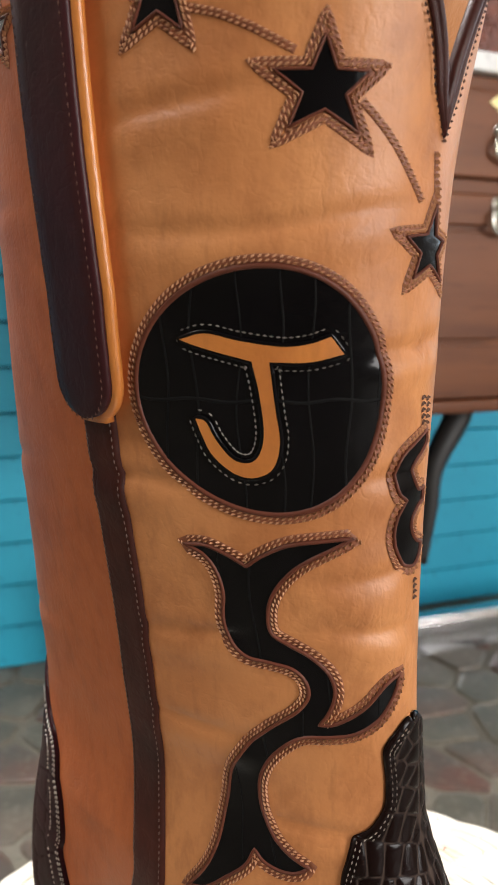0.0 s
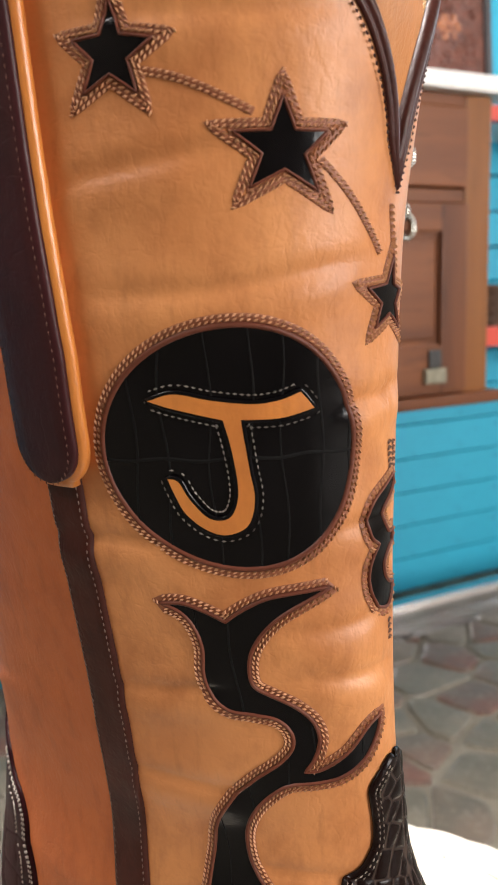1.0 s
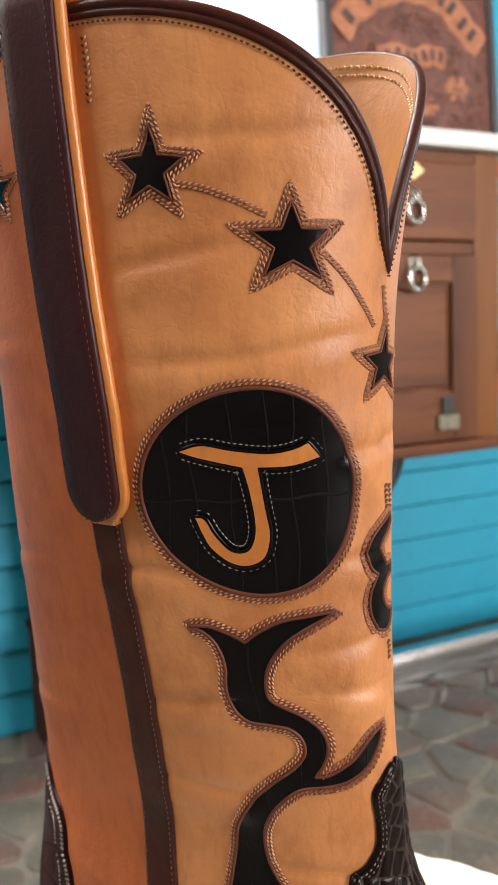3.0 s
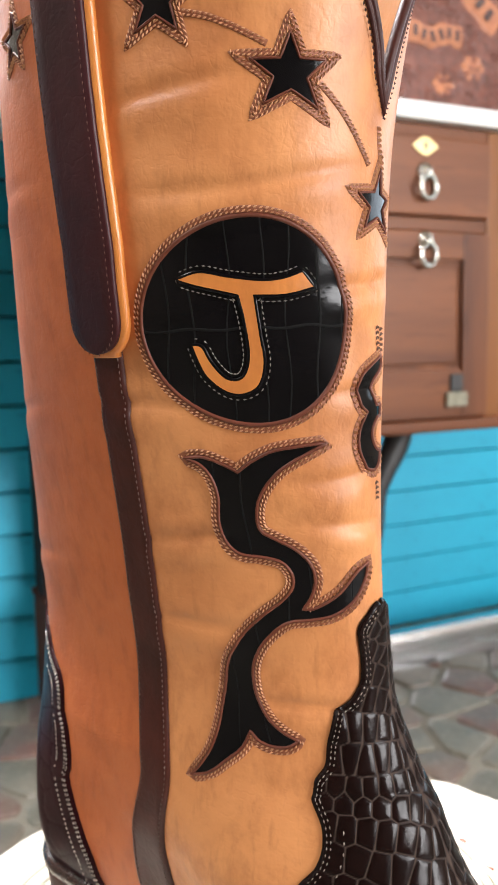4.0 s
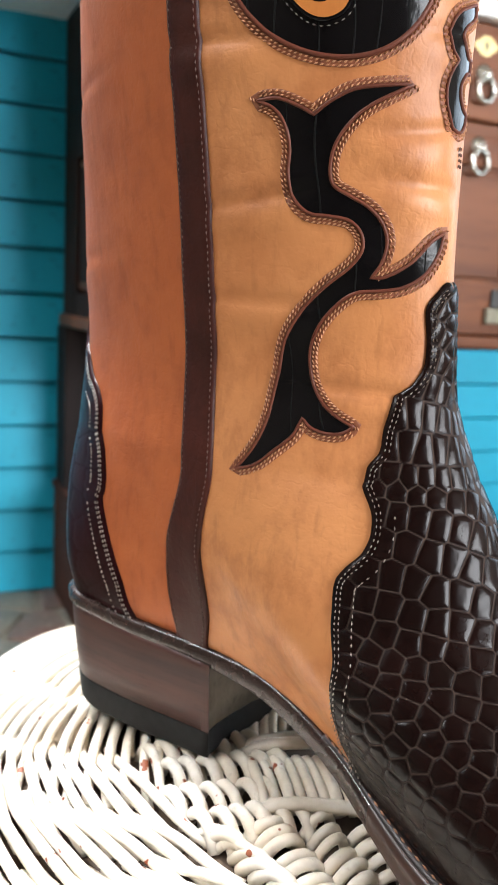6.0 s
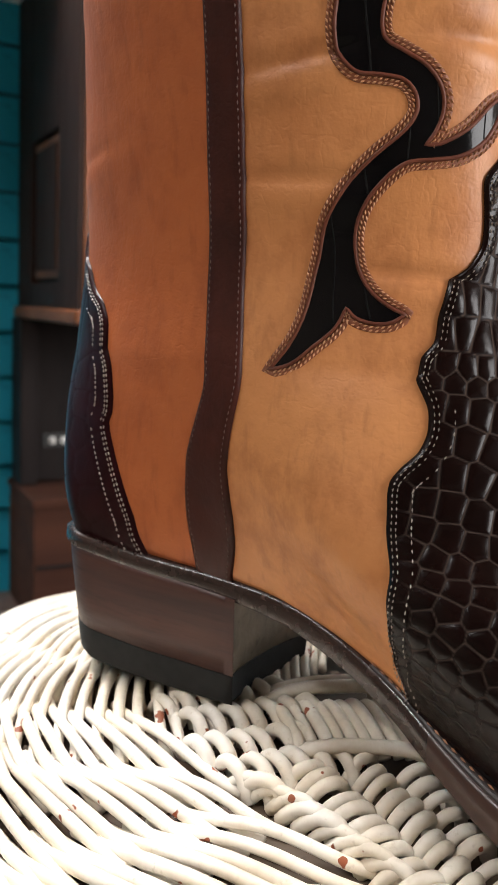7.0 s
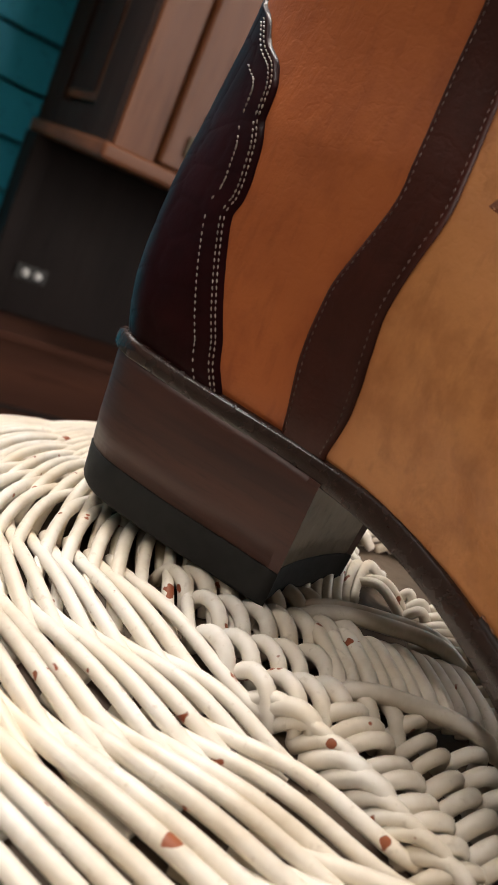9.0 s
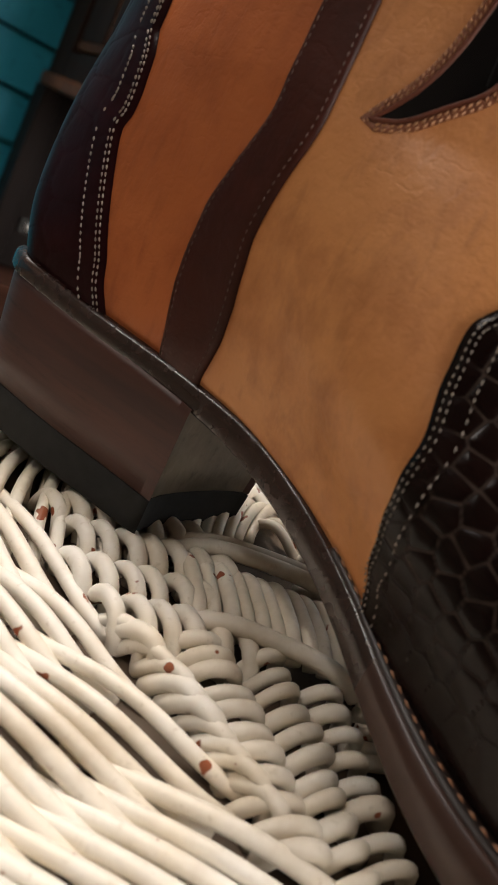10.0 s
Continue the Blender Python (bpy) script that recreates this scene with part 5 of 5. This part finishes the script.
# ---- antique cabinet ----
cabinet = thing("cabinet", "antique red oak cabinet with ring-pull drawers and panelled doors", "cabinet", at=pose(0, 0, 0))
CX0, CX1, CY, CZ0, CZ1 = 0.292, 1.068, 1.12, 0.503, 1.0195
part("body", box_bm((CX0 + 0.004, CY + 0.018, CZ0 + 0.02), (CX1 - 0.004, 1.486, CZ1), 0.001), WOOD_DARK, cabinet, "dark oak carcass")
# left side: frame and sunk panel, coloured darker than the front for shade
for lo, hi in (((CX0 - 0.010, CY, CZ0 + 0.02), (CX0 + 0.006, CY + 0.105, CZ1)), ((CX0 - 0.010, 1.390, CZ0 + 0.02), (CX0 + 0.006, 1.486, CZ1)),
               ((CX0 - 0.010, CY + 0.105, CZ0 + 0.02), (CX0 + 0.006, 1.390, 0.562)), ((CX0 - 0.010, CY + 0.105, 0.782), (CX0 + 0.006, 1.390, CZ1))):
    part("side_rail", box_bm(lo, hi, 0.002), WOOD_DARK, cabinet)
part("side_moulding", box_bm((CX0 - 0.006, CY + 0.112, 0.568), (CX0 + 0.005, 1.383, 0.776), 0.004), WOOD, cabinet)
part("side_panel", box_bm((CX0 - 0.0055, CY + 0.125, 0.581), (CX0 - 0.0075, 1.370, 0.763), 0.001), WOOD_DARK, cabinet)
part("side_panel", box_bm((CX1 - 0.006, CY + 0.002, CZ0 + 0.02), (CX1 + 0.002, 1.486, CZ1), 0.002), WOOD, cabinet)
# front frame
for lo, hi, mat in (((CX0 - 0.002, CY - 0.004, CZ0 + 0.02), (0.347, CY + 0.02, CZ1), WOOD), ((1.012, CY - 0.004, CZ0 + 0.02), (CX1, CY + 0.02, CZ1), WOOD_GOLD),
                    ((0.655, CY - 0.002, CZ0 + 0.02), (0.708, CY + 0.02, CZ1), WOOD), ((0.347, CY - 0.002, 1.000), (0.655, CY + 0.02, CZ1), WOOD_FLAT),
                    ((0.708, CY - 0.002, 1.000), (1.012, CY + 0.02, CZ1), WOOD_FLAT), ((0.347, CY - 0.002, 0.846), (0.655, CY + 0.02, 0.868), WOOD_FLAT),
                    ((0.708, CY - 0.002, 0.846), (1.012, CY + 0.02, 0.868), WOOD_FLAT)):
    part("frame_rail", box_bm(lo, hi, 0.0022), mat, cabinet)
part("base_moulding", box_bm((CX0 - 0.018, CY - 0.022, CZ0), (CX1 + 0.020, 1.486, CZ0 + 0.021), 0.006, 3), WOOD_FLAT, cabinet, "rounded oak base moulding")


def ring_pull(parent, x, z):
    back = bmesh.new()
    bmesh.ops.create_cone(back, cap_ends=True, segments=24, radius1=0.0165, radius2=0.0130, depth=0.005, matrix=Matrix.Translation((x, CY - 0.0165, z + 0.024)) @ Matrix.Rotation(PI / 2, 4, "X"))
    bmesh.ops.create_uvsphere(back, u_segments=16, v_segments=10, radius=0.0085, matrix=Matrix.Translation((x, CY - 0.022, z + 0.022)))
    pull = part("ring_pull", back, NICKEL, parent, "worn nickel ring pull", True)
    a = np.linspace(0, 2 * PI, 33)
    path = np.column_stack([x + 0.0185 * np.cos(a), np.full(33, CY - 0.024) - 0.004 * np.sin(a - PI / 2), z - 0.001 + 0.0185 * np.sin(a)])
    v, f = sweep(path, 0.0042, 10, False, up=(0, 1, 0))
    mesh_object("ring", v, f, NICKEL, pull)
    return pull


def drawer(x0, x1, ring_x):
    ob = part("drawer", box_bm((x0, CY - 0.014, 0.870), (x1, CY + 0.02, 0.998), 0.004, 3), WOOD_FLAT, cabinet, "red oak drawer front with ring pull")
    ring_pull(ob, ring_x, 0.915)
    bm = bmesh.new()
    pts = [(0.026, 0.0), (0.015, 0.008), (0.006, 0.0145), (-0.006, 0.0145), (-0.015, 0.008), (-0.026, 0.0), (-0.015, -0.008), (-0.006, -0.0145), (0.006, -0.0145), (0.015, -0.008)]
    bottom = [bm.verts.new((ring_x + a, CY - 0.0138, 0.981 + b)) for a, b in pts]
    face = bm.faces.new(bottom)
    out = bmesh.ops.extrude_face_region(bm, geom=[face])
    for vtx in out["geom"]:
        if isinstance(vtx, bmesh.types.BMVert):
            vtx.co.y -= 0.0025
    bmesh.ops.recalc_face_normals(bm, faces=bm.faces[:])
    plate = part("key_plate", bm, BRASS, ob, "pale brass keyhole plate")
    part("keyhole", box_bm((ring_x - 0.0025, CY - 0.0175, 0.9745), (ring_x + 0.0025, CY - 0.0160, 0.9870), 0.0008), IRON, plate)


def door(x0, x1, ring_x, latch_x):
    ob = part("door", box_bm((x0, CY - 0.006, 0.527), (x1, CY + 0.016, 0.844), 0.003), WOOD, cabinet, "panelled red oak cupboard door")
    for lo, hi, mat in (((x0, CY - 0.016, 0.527), (x0 + 0.054, CY - 0.006, 0.844), WOOD), ((x1 - 0.056, CY - 0.016, 0.527), (x1, CY - 0.006, 0.844), WOOD),
                        ((x0 + 0.054, CY - 0.0155, 0.798), (x1 - 0.056, CY - 0.006, 0.844), WOOD_FLAT), ((x0 + 0.054, CY - 0.0155, 0.527), (x1 - 0.056, CY - 0.006, 0.612), WOOD_FLAT)):
        part("door_rail", box_bm(lo, hi, 0.0028, 2), mat, ob)
    part("panel", box_bm((x0 + 0.062, CY - 0.010, 0.620), (x1 - 0.064, CY - 0.005, 0.790), 0.004), WOOD_FLAT, ob)
    if ring_x:
        ring_pull(ob, ring_x, 0.805)
    part("latch", box_bm((latch_x - 0.024, CY - 0.026, 0.546), (latch_x + 0.020, CY - 0.0155, 0.572), 0.003), LATCH, ob, "tarnished metal latch")
    part("latch", box_bm((latch_x - 0.014, CY - 0.022, 0.572), (latch_x + 0.012, CY - 0.0155, 0.604), 0.004), IRON, ob)


drawer(0.350, 0.652, 0.500)
drawer(0.711, 1.009, 0.868)
door(0.350, 0.652, None, 0.400)
door(0.711, 1.009, 0.870, 0.938)

# open stand under the cabinet
stand = thing("cabinet_stand", "wooden stand under the cabinet, coloured dark for shade, reddish plank base", "stand", at=pose(0, 0, 0))
part("plank_base", box_bm((0.268, 1.300, 0.0), (0.850, 1.486, 0.205), 0.004), WOOD_BASE, stand, "reddish plank base")
part("base_top", box_bm((0.264, 1.290, 0.205), (0.856, 1.486, 0.219), 0.003), WOOD_BASE, stand)
part("back_panel", box_bm((0.272, 1.436, 0.219), (0.850, 1.486, 0.503), 0.002), WOOD_STAND, stand)
for x0, x1, y0, y1 in ((0.268, 0.298, 1.40, 1.436), (0.812, 0.850, 1.40, 1.436)):
    part("post", box_bm((x0, y0, 0.219), (x1, y1, 0.503), 0.003), WOOD_STAND, stand)
part("board_edge", box_bm((0.272, 1.295, 0.10), (0.848, 1.301, 0.106), 0.001), WOOD_STAND, stand)
curve = spline([(0.915, 0.500), (0.905, 0.468), (0.880, 0.425), (0.864, 0.385), (0.862, 0.330), (0.858, 0.285), (0.850, 0.219)], 4)
v, f = sweep(np.column_stack([curve[:, 0] - 0.026, np.full(len(curve), 1.20), curve[:, 1]]), np.linspace(0.026, 0.012, len(curve)), 12, up=(0, 1, 0))
mesh_object("bracket", v, f, IRON, stand, "black curved iron bracket")

pegs = thing("peg_plate", "small dark plate with two white glass pegs", "pegs", at=pose(0.341, 1.4355, 0.292))
part("plate", box_bm((-0.026, -0.004, -0.012), (0.026, 0.0, 0.012), 0.001), IRON, pegs)
for x in (-0.011, 0.010):
    bm = bmesh.new()
    bmesh.ops.create_uvsphere(bm, u_segments=14, v_segments=10, radius=0.0072, matrix=Matrix.Translation((x, -0.006, 0)))
    part("peg", bm, WHITE, pegs, "white glass peg", True)


# ---- tooled leather sign on the worktop ----
sign = thing("leather_sign", "tooled brown leather sign with ribbon bands in a dark frame", "sign", at=pose(0.742, 1.150, 1.0495, -4, 0, 0))
SW, SH = 0.358, 0.300
part("panel", box_bm((0.008, 0.004, 0.008), (SW - 0.008, 0.016, SH - 0.008), 0.001), SIGN_HIDE, sign, "carved brown leather panel")
for lo, hi in (((0, -0.004, 0), (SW, 0.020, 0.014)), ((0, -0.004, SH - 0.014), (SW, 0.020, SH)), ((0, -0.004, 0.014), (0.013, 0.020, SH - 0.014)), ((SW - 0.013, -0.004, 0.014), (SW, 0.020, SH - 0.014))):
    part("frame", box_bm(lo, hi, 0.003), SIGN_FRAME, sign, "dark frame bar")


def ribbon(points, half):
    p = spline(points, 8)
    t = np.gradient(p, axis=0)
    t /= np.linalg.norm(t, axis=1)[:, None]
    s = np.stack([-t[:, 1], t[:, 0]], 1)
    rows = []
    for a, y in ((-1, 0.004), (-0.92, 0.0005), (-0.8, 0.0012), (0, 0.0), (0.8, 0.0012), (0.92, 0.0005), (1, 0.004)):
        wob = half * (1 + 0.08 * np.sin(np.arange(len(p)) * 0.9))
        q = p + s * (a * wob)[:, None]
        rows.append(np.column_stack([q[:, 0], np.full(len(p), y), q[:, 1]]))
    v = np.stack(rows, 1)
    mesh_object("band", v.reshape(-1, 3), grid_faces(len(p), 7), SIGN_BAND, sign, "raised orange leather band")
    return p, t


def letter_bars(p, t, spots, size):
    for k in spots:
        c, e = p[k], t[k]
        m = Matrix.Translation((c[0], -0.0012, c[1])) @ Matrix.Rotation(-math.atan2(e[1], e[0]), 4, "Y")
        bm = box_bm((-size[0] / 2, -0.0008, -size[1] / 2), (size[0] / 2, 0.0016, size[1] / 2), 0.0004, 1)
        bmesh.ops.transform(bm, matrix=m, verts=bm.verts[:])
        part("bar", bm, SIGN_INK, sign)


p, t = ribbon([(0.028, 0.158), (0.070, 0.204), (0.139, 0.241), (0.190, 0.246), (0.250, 0.232), (0.297, 0.190), (0.328, 0.165)], 0.026)
letter_bars(p, t, (4, 10, 13, 23, 26, 31, 34, 38, 42), (0.012, 0.024))
p, t = ribbon([(0.106, 0.122), (0.140, 0.134), (0.176, 0.128), (0.212, 0.138), (0.246, 0.134)], 0.018)
letter_bars(p, t, (4, 9, 13, 17, 21, 25, 29), (0.007, 0.018))
carving = random.Random(9)
for cx, cz, r in tuple((carving.uniform(0.03, 0.33), carving.uniform(0.025, 0.275), carving.uniform(0.010, 0.0215)) for _ in range(46)) + ((0.270, 0.088, 0.026), (0.204, 0.052, 0.024), (0.060, 0.080, 0.026), (0.128, 0.060, 0.020), (0.318, 0.070, 0.018), (0.060, 0.262, 0.018), (0.318, 0.262, 0.018), (0.170, 0.186, 0.020), (0.215, 0.184, 0.016)):
    a, q = np.meshgrid(np.linspace(0, 2 * PI, 48, endpoint=False), np.linspace(0.02, 1, 12))
    petal = 0.5 + 0.5 * np.cos(6 * a)
    rim = r * (0.78 + 0.22 * petal)
    relief = 0.0045 * np.exp(-((q / 0.2) ** 2)) + 0.0038 * petal * np.sin(np.clip((q - 0.18) / 0.82, 0, 1) * PI)
    v = np.stack([cx + rim * q * np.cos(a), 0.0038 - relief, cz + rim * q * np.sin(a)], -1).reshape(-1, 3)
    mesh_object("rosette", v, [f[::-1] for f in grid_faces(12, 48, True)], SIGN_BAND if r > 0.022 else SIGN_HIDE, sign)

board2 = thing("leather_board", "small reddish leather board standing on the worktop", "board", at=pose(0.893, 1.42, 1.0495, -6, 0, 0))
part("panel", box_bm((0, 0, 0), (0.10, 0.014, 0.15), 0.003), SIGN_HIDE, board2)
part("frame", box_bm((-0.004, 0.002, 0.150), (0.104, 0.012, 0.156), 0.001), SIGN_FRAME, board2)

# ---- bottle ----
bottle = thing("spray_bottle", "white spray bottle with a green label on the worktop", "bottle", at=pose(1.172, 1.395, 1.0535))


def lathe(profile, segments=28):
    a = np.linspace(0, 2 * PI, segments, endpoint=False)
    v = np.vstack([np.column_stack([max(r, 1e-4) * np.cos(a), max(r, 1e-4) * np.sin(a), np.full(segments, z)]) for r, z in profile])
    return v, grid_faces(len(profile), segments, True)


for name, prof, mat in (("bottle_body", [(0, 0), (0.036, 0), (0.038, 0.004), (0.038, 0.105), (0.034, 0.125), (0.018, 0.145), (0.014, 0.152), (0, 0.152)], BOTTLE_WHITE),
                        ("label", [(0.0384, 0.060), (0.0388, 0.062), (0.0388, 0.102), (0.0384, 0.104)], BOTTLE_GREEN),
                        ("collar", [(0, 0.150), (0.017, 0.150), (0.017, 0.172), (0.012, 0.176), (0, 0.176)], NICKEL)):
    v, f = lathe(prof)
    mesh_object(name, v, f, mat, bottle)
bm = box_bm((-0.016, -0.030, 0.174), (0.016, 0.018, 0.206), 0.006, 3)
part("spray_head", bm, IRON, bottle, "black spray head", True)

# ---- shelf unit beyond the cabinet ----
shelves = thing("shelf_unit", "teal shelf unit with red-painted shelf edges", "shelf", at=pose(0, 0, 0))
for z0, z1 in ((1.027, 1.057), (0.582, 0.622)):
    part("shelf_edge", box_bm((1.125, 1.300, z0), (2.70, 1.318, z1), 0.002), RED_PAINT, shelves, "red painted shelf edge")
part("shelf_board", box_bm((1.125, 1.318, 0.600), (2.70, 1.484, 0.618), 0.001), TEAL, shelves)
part("side_board", box_bm((2.70, 1.300, 0.58), (2.72, 1.484, 1.057), 0.002), TEAL, shelves)
basket = thing("basket", "small dark brown woven basket on the shelf", "basket", at=pose(1.33, 1.40, 0.6185))
for k in range(8):
    a = np.linspace(0, 2 * PI, 49)
    r = 0.055 + 0.0025 * k + 0.0018 * np.sin(a * 12 + (k % 2) * PI)
    v, f = sweep(np.column_stack([r * np.cos(a), r * np.sin(a), np.full(49, 0.006 + k * 0.011)]), 0.0065, 8, False)
    mesh_object("coil", v, f, BASKET, basket)
v, f = lathe([(0, 0.001), (0.054, 0.001), (0.056, 0.004), (0, 0.006)])
mesh_object("base", v, f, BASKET, basket)

# ---- ceiling lamps, added out of view for key and fill ----
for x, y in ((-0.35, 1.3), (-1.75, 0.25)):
    lamp = thing("added_ceiling_lamp", "unseen white ceiling lamp, added for key and fill light", "lamp", group="ceiling lamps", at=pose(x, y, 2.62))
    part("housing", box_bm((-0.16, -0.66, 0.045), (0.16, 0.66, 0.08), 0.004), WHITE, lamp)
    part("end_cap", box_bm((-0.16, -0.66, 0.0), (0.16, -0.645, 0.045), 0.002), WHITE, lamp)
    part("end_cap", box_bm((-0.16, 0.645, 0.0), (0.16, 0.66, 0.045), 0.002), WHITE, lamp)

# ---- flagstones ----
rng = random.Random(5)
far_v, far_f = [], []
for c, poly in stone_cells(-2.9, 3.4, -2.9, 1.49, 0.112, 21):
    v, f = stone_shape(c, poly, rng)
    tilt = rng.uniform(-0.002, 0.001)
    if -0.10 < c[0] < 1.9 and 0.55 < c[1] < 1.6:
        ob = mesh_object("stone", v, f, STONE, floor, smooth=False)
        ob.location = (c[0], c[1], tilt)
    else:
        k = len(far_v)
        far_v += [(x + c[0], y + c[1], z + tilt) for x, y, z in v]
        far_f += [tuple(q + k for q in face) for face in f]
tagged(mesh_object("paving", far_v, far_f, STONE, floor, smooth=False), kind="stuff")
